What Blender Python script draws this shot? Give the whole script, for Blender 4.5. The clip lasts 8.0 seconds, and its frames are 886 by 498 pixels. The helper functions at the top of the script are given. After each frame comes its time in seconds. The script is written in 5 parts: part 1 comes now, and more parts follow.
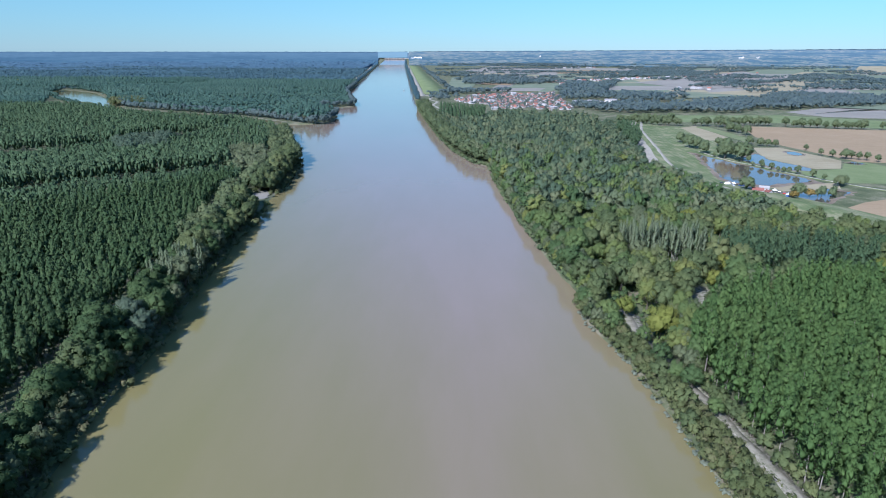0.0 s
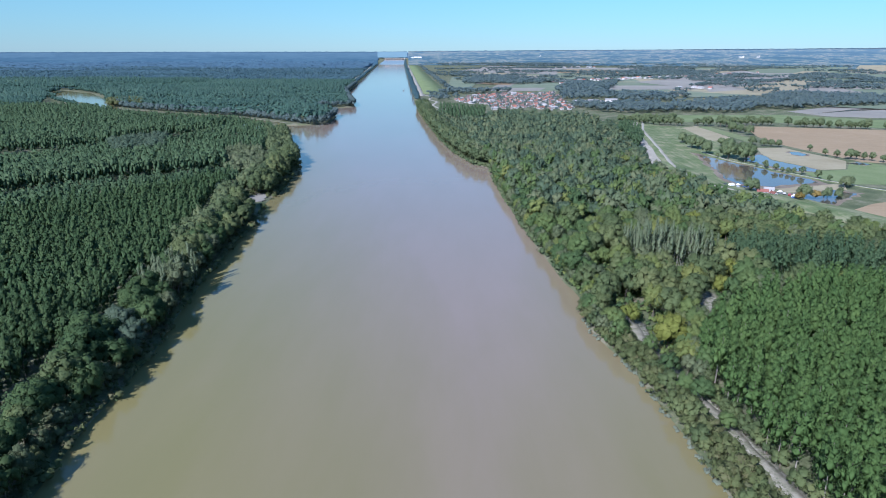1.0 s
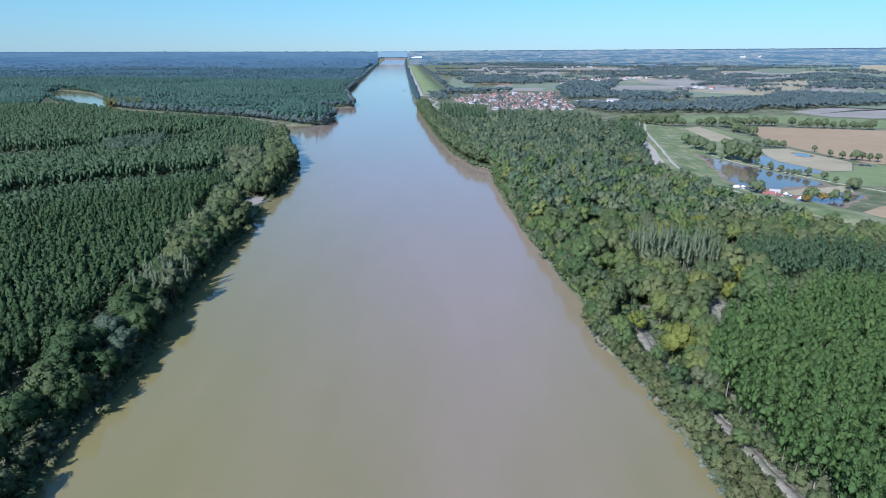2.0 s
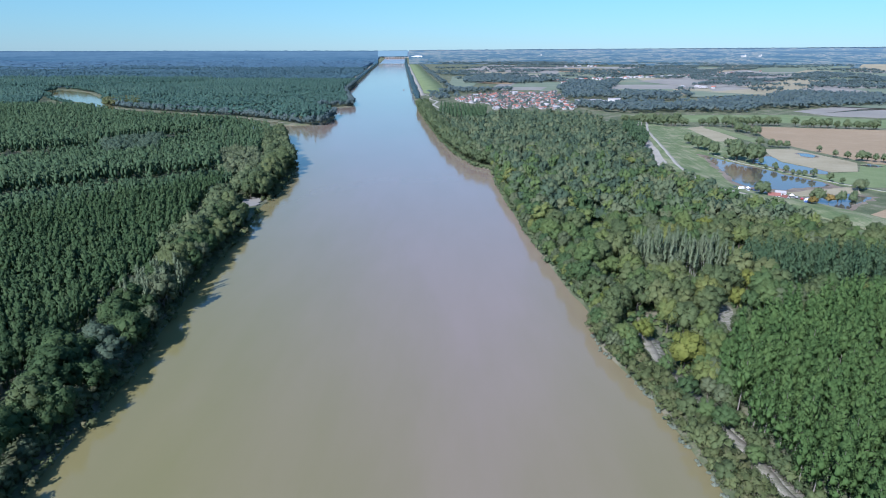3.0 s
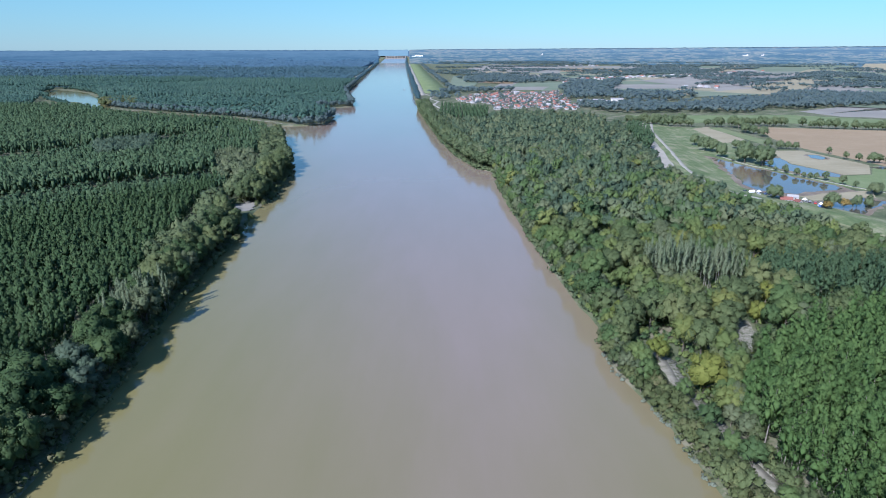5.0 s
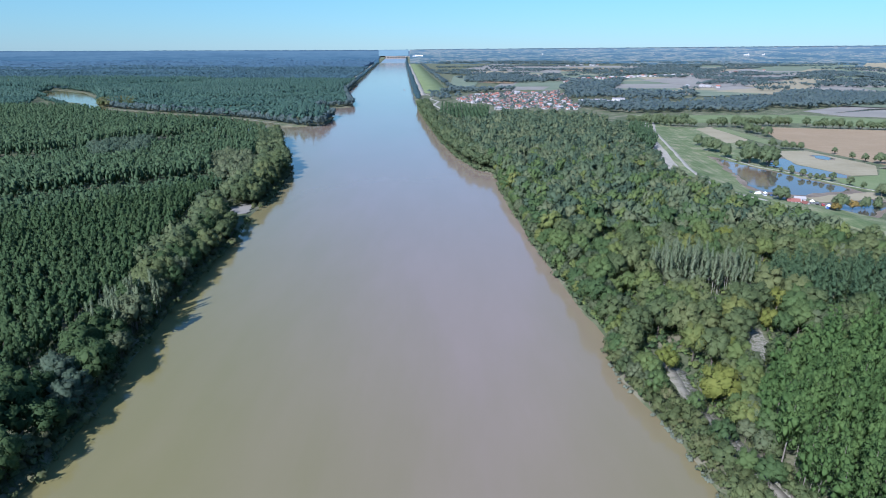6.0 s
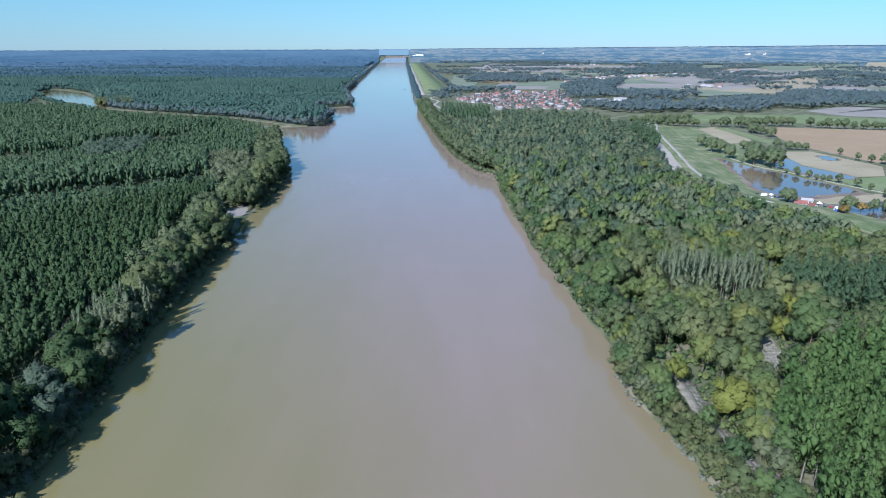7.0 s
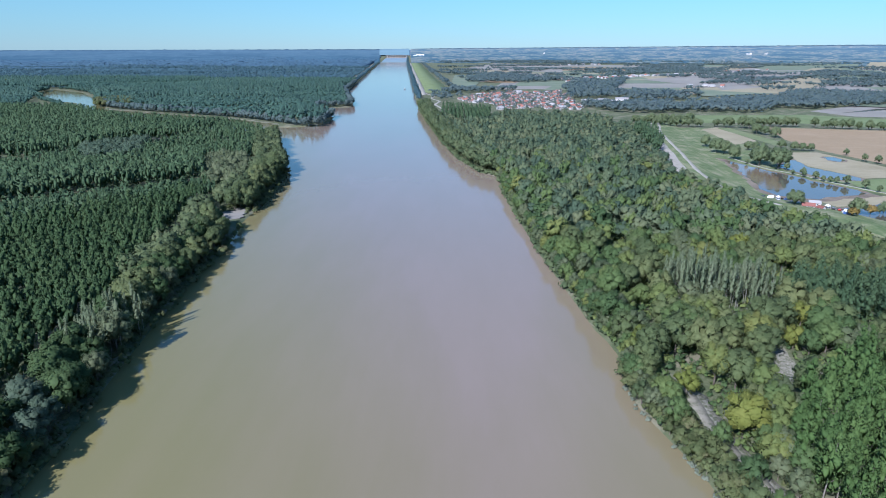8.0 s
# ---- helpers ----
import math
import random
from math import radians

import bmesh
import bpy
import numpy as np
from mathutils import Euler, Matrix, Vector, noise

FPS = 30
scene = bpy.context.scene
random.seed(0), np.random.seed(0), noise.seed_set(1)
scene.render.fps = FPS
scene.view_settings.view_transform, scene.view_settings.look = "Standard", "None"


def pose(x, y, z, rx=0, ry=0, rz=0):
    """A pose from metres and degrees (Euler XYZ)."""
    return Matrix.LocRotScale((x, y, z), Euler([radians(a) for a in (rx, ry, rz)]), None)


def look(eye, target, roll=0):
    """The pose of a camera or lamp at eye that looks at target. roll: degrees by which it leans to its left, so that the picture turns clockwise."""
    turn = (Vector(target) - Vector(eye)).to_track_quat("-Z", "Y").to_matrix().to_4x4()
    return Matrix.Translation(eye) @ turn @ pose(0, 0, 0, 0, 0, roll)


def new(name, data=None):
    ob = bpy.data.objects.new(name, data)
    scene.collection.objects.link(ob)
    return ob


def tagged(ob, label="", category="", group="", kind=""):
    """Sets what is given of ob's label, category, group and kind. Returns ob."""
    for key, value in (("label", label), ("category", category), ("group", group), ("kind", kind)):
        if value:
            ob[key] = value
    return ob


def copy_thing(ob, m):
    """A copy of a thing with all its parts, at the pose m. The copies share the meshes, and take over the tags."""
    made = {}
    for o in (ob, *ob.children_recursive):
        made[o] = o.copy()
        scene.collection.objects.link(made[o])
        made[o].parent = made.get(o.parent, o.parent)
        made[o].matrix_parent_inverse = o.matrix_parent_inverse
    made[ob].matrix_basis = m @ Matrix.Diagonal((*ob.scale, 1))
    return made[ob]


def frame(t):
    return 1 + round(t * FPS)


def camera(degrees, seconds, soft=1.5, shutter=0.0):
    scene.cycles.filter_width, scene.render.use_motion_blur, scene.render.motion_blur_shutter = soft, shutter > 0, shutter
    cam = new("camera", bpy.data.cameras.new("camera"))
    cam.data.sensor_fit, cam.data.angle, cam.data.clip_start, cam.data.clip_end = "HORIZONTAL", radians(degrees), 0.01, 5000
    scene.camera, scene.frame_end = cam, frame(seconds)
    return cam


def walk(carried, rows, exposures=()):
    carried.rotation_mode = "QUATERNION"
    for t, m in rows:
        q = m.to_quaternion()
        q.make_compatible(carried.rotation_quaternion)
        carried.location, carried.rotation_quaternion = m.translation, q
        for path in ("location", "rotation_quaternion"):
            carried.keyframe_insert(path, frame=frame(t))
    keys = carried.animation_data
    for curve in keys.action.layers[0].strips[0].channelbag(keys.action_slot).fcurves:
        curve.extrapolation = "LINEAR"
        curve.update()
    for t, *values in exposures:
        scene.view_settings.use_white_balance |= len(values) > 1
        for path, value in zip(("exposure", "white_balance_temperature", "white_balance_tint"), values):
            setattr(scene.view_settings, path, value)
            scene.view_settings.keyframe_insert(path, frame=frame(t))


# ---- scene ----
cam = camera(71.2, 8.0, 1.0)
PATH = [
    (0, (0.152, 0.359, 99.883), (0.146, 2.263, 99.271), 0.3),
    (0.5, (0.149, 4.069, 99.905), (0.142, 5.972, 99.292), 0.2),
    (1, (0.143, 7.822, 99.943), (0.137, 9.726, 99.33), 0.2),
    (1.5, (0.149, 11.565, 99.969), (0.142, 13.469, 99.356), 0.2),
    (3, (0.083, 22.822, 99.944), (0.075, 24.725, 99.328), 0.2),
    (3.5, (0.102, 26.578, 99.935), (0.092, 28.481, 99.318), 0.2),
    (4, (0.112, 30.403, 99.89), (0.102, 32.305, 99.274), 0.2),
    (4.5, (0.135, 34.218, 99.803), (0.125, 36.121, 99.186), 0.2),
    (6, (0.091, 46.093, 99.315), (0.079, 47.996, 98.697), 0.1),
    (6.5, (0.068, 50.009, 99.201), (0.055, 51.911, 98.583), 0.1),
    (7, (-0.01, 53.936, 99.058), (-0.023, 55.837, 98.439), 0.1),
    (7.5, (-0.091, 57.813, 98.921), (-0.105, 59.714, 98.3), 0.1),
    (8, (-0.175, 61.781, 98.824), (-0.19, 63.683, 98.204), 0.1),
]
LOOKS = [(0.0, 1.06, 5600, 20)]
walk(cam, [(t, look(eye, target, roll)) for t, eye, target, roll in PATH], LOOKS)

# ---- light ----
SUN_TO = Vector((-0.55, -0.835, 0.0)).normalized()
SUN_EL = radians(38)
world = bpy.data.worlds.new("sky")
scene.world = world
world.use_nodes = True
wt = world.node_tree
sky = wt.nodes.new("ShaderNodeTexSky")
sky.sky_type, sky.sun_disc = "NISHITA", False
sky.sun_elevation, sky.sun_rotation = SUN_EL, math.atan2(SUN_TO.x, SUN_TO.y)
sky.altitude, sky.air_density, sky.dust_density, sky.ozone_density = 0, 1.0, 0.0, 4.0
tint = wt.nodes.new("ShaderNodeMix")
tint.data_type, tint.blend_type = "RGBA", "MULTIPLY"
tint.inputs[0].default_value = 1.0
hue = wt.nodes.new("ShaderNodeValToRGB")
hue.color_ramp.elements.new(0.08)
for stop, (at, colour) in zip(hue.color_ramp.elements, ((0.0, (0.290, 0.450, 0.580)), (0.08, (0.330, 0.545, 0.560)), (0.5, (0.66, 0.90, 0.93)))):
    stop.position, stop.color = at, (*colour, 1)
wt.links.new(hue.outputs[0], tint.inputs[7])
wt.links.new(sky.outputs[0], tint.inputs[6])
veil = wt.nodes.new("ShaderNodeMix")
veil.data_type = "RGBA"
high = wt.nodes.new("ShaderNodeTexCoord")
apart_xyz = wt.nodes.new("ShaderNodeSeparateXYZ")
wt.links.new(high.outputs["Generated"], apart_xyz.inputs[0])
fade = wt.nodes.new("ShaderNodeMapRange")
for socket, value in zip(fade.inputs[1:5], (0.0, 0.75, 0.40, 0.02)):
    socket.default_value = value
wt.links.new(apart_xyz.outputs["Z"], fade.inputs[0])
wt.links.new(apart_xyz.outputs["Z"], hue.inputs[0])
wt.links.new(fade.outputs[0], veil.inputs[0])
veil.inputs[7].default_value = (1.0, 1.68, 2.12, 1)
wt.links.new(tint.outputs[2], veil.inputs[6])
wt.links.new(veil.outputs[2], wt.nodes["Background"].inputs[0])
wt.nodes["Background"].inputs[1].default_value = 0.112
sun_data = bpy.data.lights.new("sun", "SUN")
sun_data.energy, sun_data.angle, sun_data.color = 4.3, radians(0.6), (1.0, 0.97, 0.92)
sun = new("sun", sun_data)
to_sun = SUN_TO * math.cos(SUN_EL) + Vector((0, 0, math.sin(SUN_EL)))
sun.matrix_world = look(to_sun * 300, (0, 0, 0))


# ---- materials ----
class Mat:
    """A node material with a few shorthands."""

    def __init__(self, name, rough=0.8, spec=0.3):
        self.m = bpy.data.materials.new(name)
        self.m.use_nodes = True
        self.t = self.m.node_tree
        self.p = self.t.nodes["Principled BSDF"]
        self.p.inputs["Roughness"].default_value = rough
        self.p.inputs["Specular IOR Level"].default_value = spec

    def node(self, kind, **values):
        n = self.t.nodes.new(kind)
        for key, value in values.items():
            n.inputs[key].default_value = value
        return n

    def link(self, a, b):
        self.t.links.new(a, b)

    def noise(self, scale, detail=4.0, rough=0.55, stretch=None):
        n = self.node("ShaderNodeTexNoise", Scale=scale, Detail=detail, Roughness=rough)
        geo = self.node("ShaderNodeNewGeometry")
        if stretch:
            mp = self.node("ShaderNodeMapping", Scale=stretch)
            self.link(geo.outputs["Position"], mp.inputs["Vector"])
            self.link(mp.outputs[0], n.inputs["Vector"])
        else:
            self.link(geo.outputs["Position"], n.inputs["Vector"])
        return n.outputs["Fac"]

    def math(self, op, a, b, clamp=False):
        n = self.node("ShaderNodeMath")
        n.operation, n.use_clamp = op, clamp
        for i, v in enumerate((a, b)):
            if isinstance(v, (int, float)):
                n.inputs[i].default_value = v
            else:
                self.link(v, n.inputs[i])
        return n.outputs[0]

    def ramp(self, fac, stops):
        n = self.node("ShaderNodeValToRGB")
        e = n.color_ramp.elements
        while len(e) < len(stops):
            e.new(0.5)
        for el, (pos, col) in zip(e, stops):
            el.position, el.color = pos, (*col, 1)
        self.link(fac, n.inputs[0])
        return n.outputs[0]

    def mix(self, fac, a, b):
        n = self.node("ShaderNodeMix")
        n.data_type = "RGBA"
        self.link(fac, n.inputs[0])
        for i, v in ((6, a), (7, b)):
            if isinstance(v, tuple):
                n.inputs[i].default_value = (*v, 1)
            else:
                self.link(v, n.inputs[i])
        return n.outputs[2]

    def bump(self, height, strength, distance):
        n = self.node("ShaderNodeBump", Strength=strength, Distance=distance)
        self.link(height, n.inputs["Height"])
        self.link(n.outputs[0], self.p.inputs["Normal"])

    def colour(self, c):
        if isinstance(c, tuple):
            self.p.inputs["Base Color"].default_value = (*c, 1)
        else:
            self.link(c, self.p.inputs["Base Color"])
        return self


def leaf_mat(name, stops, spec=0.12, rough=0.7, glow=0.32, sheen=0.0, own_share=0.4, fine=0.4):
    """Foliage: tone by tree, by bough and by a fine noise; a little light passes through."""
    k = Mat(name, rough, spec)
    # Blue-tinted sheen imitates distance haze; only far leaves give it a weight.
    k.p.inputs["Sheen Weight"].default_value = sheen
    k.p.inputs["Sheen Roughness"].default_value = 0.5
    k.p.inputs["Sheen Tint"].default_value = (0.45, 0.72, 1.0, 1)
    info = k.node("ShaderNodeObjectInfo").outputs["Random"]
    tone = k.node("ShaderNodeAttribute")
    tone.attribute_name = "tone"
    own = k.node("ShaderNodeAttribute")
    own.attribute_name = "tree"
    flag = k.math("GREATER_THAN", own.outputs["Fac"], 0.5)
    one = k.math("ADD", k.math("MULTIPLY", flag, k.math("SUBTRACT", own.outputs["Fac"], 1.0)), k.math("MULTIPLY", k.math("SUBTRACT", 1.0, flag), info))
    f = k.math("ADD", k.math("MULTIPLY", one, own_share), k.math("MULTIPLY", tone.outputs["Fac"], 1.0 - own_share))
    n = k.math("SUBTRACT", k.noise(1.6, 4.0, 0.65), 0.5)
    k.bump(k.noise(2.6, 3.0, 0.7), 0.3, 0.3)
    f = k.math("ADD", f, k.math("MULTIPLY", n, fine))
    wide = k.math("SUBTRACT", k.noise(0.012, 3.0), 0.5)
    f = k.math("ADD", f, k.math("MULTIPLY", wide, 0.5), True)
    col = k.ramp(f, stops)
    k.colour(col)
    tr = k.node("ShaderNodeBsdfTranslucent")
    k.link(col, tr.inputs["Color"])
    mx = k.node("ShaderNodeMixShader")
    mx.inputs[0].default_value = glow
    k.link(k.p.outputs[0], mx.inputs[1])
    k.link(tr.outputs[0], mx.inputs[2])
    k.link(mx.outputs[0], k.t.nodes["Material Output"].inputs["Surface"])
    return k.m


LEAF_POPLAR = leaf_mat("poplar_leaf", [(0.0, (0.027, 0.055, 0.024)), (0.45, (0.047, 0.088, 0.035)), (1.0, (0.082, 0.126, 0.052))], glow=0.34, fine=0.3)
# Poplar leaf again, with a bluish tint painted in for distance haze.
LEAF_STAND_HAZED = leaf_mat("hazed_poplar_leaf", [(0.0, (0.040, 0.078, 0.044)), (0.45, (0.064, 0.112, 0.054)), (1.0, (0.100, 0.148, 0.074))], glow=0.36, fine=0.3)
LEAF_MIXED = leaf_mat("mixed_leaf", [(0.0, (0.050, 0.090, 0.040)), (0.30, (0.084, 0.138, 0.052)), (0.58, (0.116, 0.170, 0.060)), (0.84, (0.156, 0.194, 0.062)), (0.97, (0.196, 0.206, 0.062)), (1.0, (0.190, 0.160, 0.082))], own_share=0.82, fine=0.16, glow=0.42)
# Greyer mix of the farther forest, nudged bluish to carry some haze.
LEAF_GREY = leaf_mat("grey_forest_leaf", [(0.0, (0.050, 0.084, 0.056)), (0.3, (0.084, 0.126, 0.074)), (0.6, (0.122, 0.162, 0.086)), (0.88, (0.154, 0.178, 0.094)), (1.0, (0.176, 0.168, 0.104))], own_share=0.76, fine=0.18, glow=0.40)
LEAF_BANK = leaf_mat("bank_tree_leaf", [(0.0, (0.030, 0.056, 0.023)), (0.5, (0.051, 0.089, 0.034)), (1.0, (0.086, 0.128, 0.048))])
LEAF_OLIVE = leaf_mat("olive_leaf", [(0.0, (0.068, 0.100, 0.045)), (0.5, (0.114, 0.150, 0.062)), (1.0, (0.172, 0.194, 0.080))], own_share=0.65, fine=0.22, glow=0.4)
LEAF_SHORE = leaf_mat("shore_leaf", [(0.0, (0.050, 0.078, 0.038)), (0.5, (0.085, 0.116, 0.053)), (1.0, (0.130, 0.156, 0.074))], own_share=0.6, fine=0.25)
# Belt leaf greyed and blued: the haze of the plain is in its colour.
LEAF_BELT_HAZED = leaf_mat("hazed_belt_leaf", [(0.0, (0.084, 0.128, 0.122)), (0.5, (0.110, 0.154, 0.142)), (1.0, (0.146, 0.182, 0.160))], sheen=0.1, glow=0.45)
LEAF_PALE = leaf_mat("pale_reed_leaf", [(0.0, (0.13, 0.16, 0.115)), (1.0, (0.24, 0.265, 0.20))])
LEAF_YOUNG = leaf_mat("young_poplar_leaf", [(0.0, (0.050, 0.096, 0.031)), (0.45, (0.078, 0.141, 0.044)), (1.0, (0.120, 0.190, 0.060))], fine=0.3, glow=0.4)
LEAF_WILLOW = leaf_mat("willow_leaf", [(0.0, (0.061, 0.086, 0.042)), (0.5, (0.105, 0.132, 0.067)), (1.0, (0.163, 0.184, 0.103))])
LEAF_YELLOW = leaf_mat("yellow_leaf", [(0.0, (0.088, 0.121, 0.029)), (0.5, (0.138, 0.165, 0.037)), (1.0, (0.198, 0.204, 0.050))])
LEAF_SCRUB = leaf_mat("scrub_leaf", [(0.0, (0.053, 0.076, 0.029)), (0.5, (0.099, 0.120, 0.048)), (0.8, (0.141, 0.137, 0.069)), (1.0, (0.152, 0.121, 0.076))])
# Leaves of the far woods: haze painted in as blue, stronger with distance.
LEAF_FAR_HAZED = leaf_mat("hazed_wood_leaf", [(0.0, (0.040, 0.086, 0.098)), (0.5, (0.055, 0.108, 0.120)), (1.0, (0.080, 0.138, 0.144))], sheen=0.08)
LEAF_DEEP_HAZED = leaf_mat("deep_hazed_leaf", [(0.0, (0.050, 0.102, 0.138)), (0.5, (0.065, 0.123, 0.162)), (1.0, (0.088, 0.149, 0.186))], sheen=0.10)
LEAF_OPEN = leaf_mat("open_leaf", [(0.0, (0.118, 0.164, 0.082)), (0.5, (0.160, 0.208, 0.104)), (1.0, (0.205, 0.240, 0.126))], glow=0.5)
# Nearest of the far woods: a weaker blue of haze in the leaf.
LEAF_WOODS_HAZED = leaf_mat("hazed_floodplain_leaf", [(0.0, (0.042, 0.090, 0.068)), (0.5, (0.061, 0.122, 0.090)), (1.0, (0.094, 0.160, 0.112))], sheen=0.03, glow=0.38)
LEAF_TEAL = leaf_mat("blue_willow_leaf", [(0.0, (0.048, 0.082, 0.052)), (0.5, (0.078, 0.118, 0.075)), (1.0, (0.118, 0.156, 0.102))], glow=0.4)
LEAF_RUST = leaf_mat("rust_leaf", [(0.0, (0.12, 0.10, 0.03)), (0.5, (0.2, 0.15, 0.045)), (1.0, (0.26, 0.19, 0.07))])
LEAF_THIN = leaf_mat("thin_poplar_leaf", [(0.0, (0.130, 0.180, 0.098)), (0.5, (0.178, 0.226, 0.130)), (1.0, (0.225, 0.262, 0.165))], glow=0.5)


def bark_mat(name, a, b):
    k = Mat(name, 0.85, 0.2)
    k.colour(k.ramp(k.noise(2.5, 5.0, 0.6, (1, 1, 0.3)), [(0.3, a), (0.7, b)]))
    return k.m


BARK = bark_mat("bark", (0.06, 0.05, 0.04), (0.16, 0.14, 0.11))
BARK_WHITE = bark_mat("white_bark", (0.18, 0.18, 0.15), (0.34, 0.33, 0.29))
BARK_PALE = bark_mat("pale_bark", (0.11, 0.10, 0.085), (0.25, 0.235, 0.20))


def earth_mat(name, stops, scale=0.05, fine=1.5, rough=0.95, lines=None):
    """Soil, grass, gravel: broad patches, fine grain, and furrows where asked."""
    k = Mat(name, rough, 0.15)
    f = k.math("ADD", k.math("MULTIPLY", k.noise(scale, 5.0, 0.6), 0.7), k.math("MULTIPLY", k.noise(fine, 3.0), 0.3))
    if lines:
        g = k.noise(0.35, 2.0, 0.5, lines)
        f = k.math("ADD", k.math("MULTIPLY", f, 0.7), k.math("MULTIPLY", g, 0.3))
    k.colour(k.ramp(f, stops))
    k.bump(k.noise(fine, 3.0), 0.3, 0.2)
    return k.m


GROUND = earth_mat("ground", [(0.38, (0.056, 0.074, 0.036)), (0.5, (0.090, 0.104, 0.055)), (0.60, (0.160, 0.152, 0.104))], 0.06, 1.1)
GRASS = earth_mat("grass", [(0.40, (0.070, 0.104, 0.042)), (0.5, (0.112, 0.140, 0.064)), (0.59, (0.190, 0.192, 0.115))], 0.06, 0.8, 0.95, (1.0, 0.12, 1))
GRASS_FIELD = earth_mat("field_grass", [(0.34, (0.092, 0.124, 0.054)), (0.5, (0.128, 0.156, 0.074)), (0.66, (0.172, 0.184, 0.106))], 0.02, 0.3, 0.95, (0.2, 1, 1))
SOIL_TAN = earth_mat("stubble", [(0.3, (0.190, 0.168, 0.104)), (0.5, (0.240, 0.214, 0.138)), (0.7, (0.285, 0.258, 0.176))], 0.02, 0.4, 0.95, (0.2, 1, 1))
SOIL_BROWN = earth_mat("tilled_soil", [(0.3, (0.196, 0.146, 0.086)), (0.5, (0.236, 0.178, 0.108)), (0.7, (0.275, 0.214, 0.136))], 0.012, 0.4, 0.95, (0.2, 1, 1))
# Crop green dulled and blued: distance haze put into the colour.
CROP_HAZED = earth_mat("hazed_crop", [(0.3, (0.098, 0.128, 0.082)), (0.5, (0.128, 0.158, 0.105)), (0.7, (0.165, 0.184, 0.132))], 0.01, 0.3)
LUSH = earth_mat("lush_grass", [(0.3, (0.092, 0.126, 0.052)), (0.5, (0.126, 0.162, 0.072)), (0.7, (0.160, 0.190, 0.096))], 0.03, 0.6)
SOIL_PALE = earth_mat("pale_soil", [(0.3, (0.162, 0.158, 0.135)), (0.5, (0.198, 0.189, 0.162)), (0.7, (0.243, 0.230, 0.198))], 0.01, 0.3)
SAND = earth_mat("silt", [(0.41, (0.075, 0.085, 0.048)), (0.47, (0.145, 0.145, 0.105)), (0.54, (0.205, 0.198, 0.160)), (0.64, (0.262, 0.250, 0.208))], 0.7, 2.6)
GRAVEL = earth_mat("gravel", [(0.3, (0.189, 0.180, 0.149)), (0.5, (0.261, 0.248, 0.207)), (0.7, (0.324, 0.306, 0.261))], 0.2, 2.0)
TRACK = earth_mat("track_dirt", [(0.40, (0.100, 0.104, 0.070)), (0.48, (0.150, 0.146, 0.112)), (0.6, (0.200, 0.190, 0.152))], 0.5, 2.2)


def water_mat(name, stops, rough, bump, scale, silt=None):
    k = Mat(name, rough, 0.72)
    k.p.inputs["IOR"].default_value = 1.33
    f = k.math("ADD", k.math("MULTIPLY", k.noise(0.0045, 3.0, 0.55, (1.6, 0.6, 1)), 0.65), k.math("MULTIPLY", k.noise(0.03, 5.0, 0.6, (1.8, 0.4, 1)), 0.35))
    col = k.ramp(f, stops)
    # Weaker sky reflection painted as colour: olive nearby and at the sides, pinker beyond.
    if silt:
        along = k.node("ShaderNodeSeparateXYZ")
        k.link(k.node("ShaderNodeNewGeometry").outputs["Position"], along.inputs[0])
        g = k.math("ADD", k.math("MULTIPLY", along.outputs["Y"], 1 / 360), k.math("MULTIPLY", f, 0.8))
        g = k.math("ADD", g, k.math("SUBTRACT", 0.75, k.math("MULTIPLY", k.math("ABSOLUTE", k.math("SUBTRACT", along.outputs["X"], 10.0), 0.0), 1 / 95)))
        col = k.mix(k.math("SUBTRACT", g, 0.75, True), k.ramp(f, silt), col)
    k.colour(col)
    k.bump(k.noise(scale, 4.0, 0.6), bump, 0.3)
    return k.m


# Muddy brown; the second, olive pair paints in less reflected sky nearby.
WATER = water_mat("river_water", [(0.38, (0.180, 0.146, 0.106)), (0.62, (0.200, 0.159, 0.124))], 0.10, 0.035, 0.5, [(0.38, (0.140, 0.130, 0.050)), (0.62, (0.158, 0.140, 0.060))])
MUD = earth_mat("mud", [(0.35, (0.099, 0.077, 0.054)), (0.5, (0.153, 0.122, 0.086)), (0.65, (0.207, 0.171, 0.126))], 0.08, 0.8, 0.6)
MOWN = earth_mat("mown_grass", [(0.35, (0.135, 0.149, 0.072)), (0.5, (0.180, 0.184, 0.099)), (0.65, (0.234, 0.225, 0.135))], 0.1, 1.0)
POND = water_mat("pond_water", [(0.3, (0.05, 0.055, 0.05)), (0.7, (0.10, 0.085, 0.06))], 0.03, 0.02, 0.6)
SHALLOW = water_mat("shallow_water", [(0.35, (0.100, 0.074, 0.045)), (0.65, (0.165, 0.125, 0.082))], 0.12, 0.03, 0.6)


def plain_mat(name, c, rough=0.7, spec=0.3, vary=0.12, scale=0.8, metal=0.0):
    k = Mat(name, rough, spec)
    lo, hi = tuple(x * (1 - vary) for x in c), tuple(min(1, x * (1 + vary)) for x in c)
    info = k.node("ShaderNodeObjectInfo").outputs["Random"]
    f = k.math("ADD", k.math("MULTIPLY", k.noise(scale, 4.0), 0.6), k.math("MULTIPLY", info, 0.4))
    k.colour(k.ramp(f, [(0.25, lo), (0.75, hi)]))
    k.p.inputs["Metallic"].default_value = metal
    return k.m


ROOF_DARK = plain_mat("dark_red_roof_tile", (0.165, 0.070, 0.056), 0.8, 0.2, 0.3)
PLASTER = plain_mat("plaster", (0.400, 0.392, 0.375), 0.9, 0.2, 0.2)
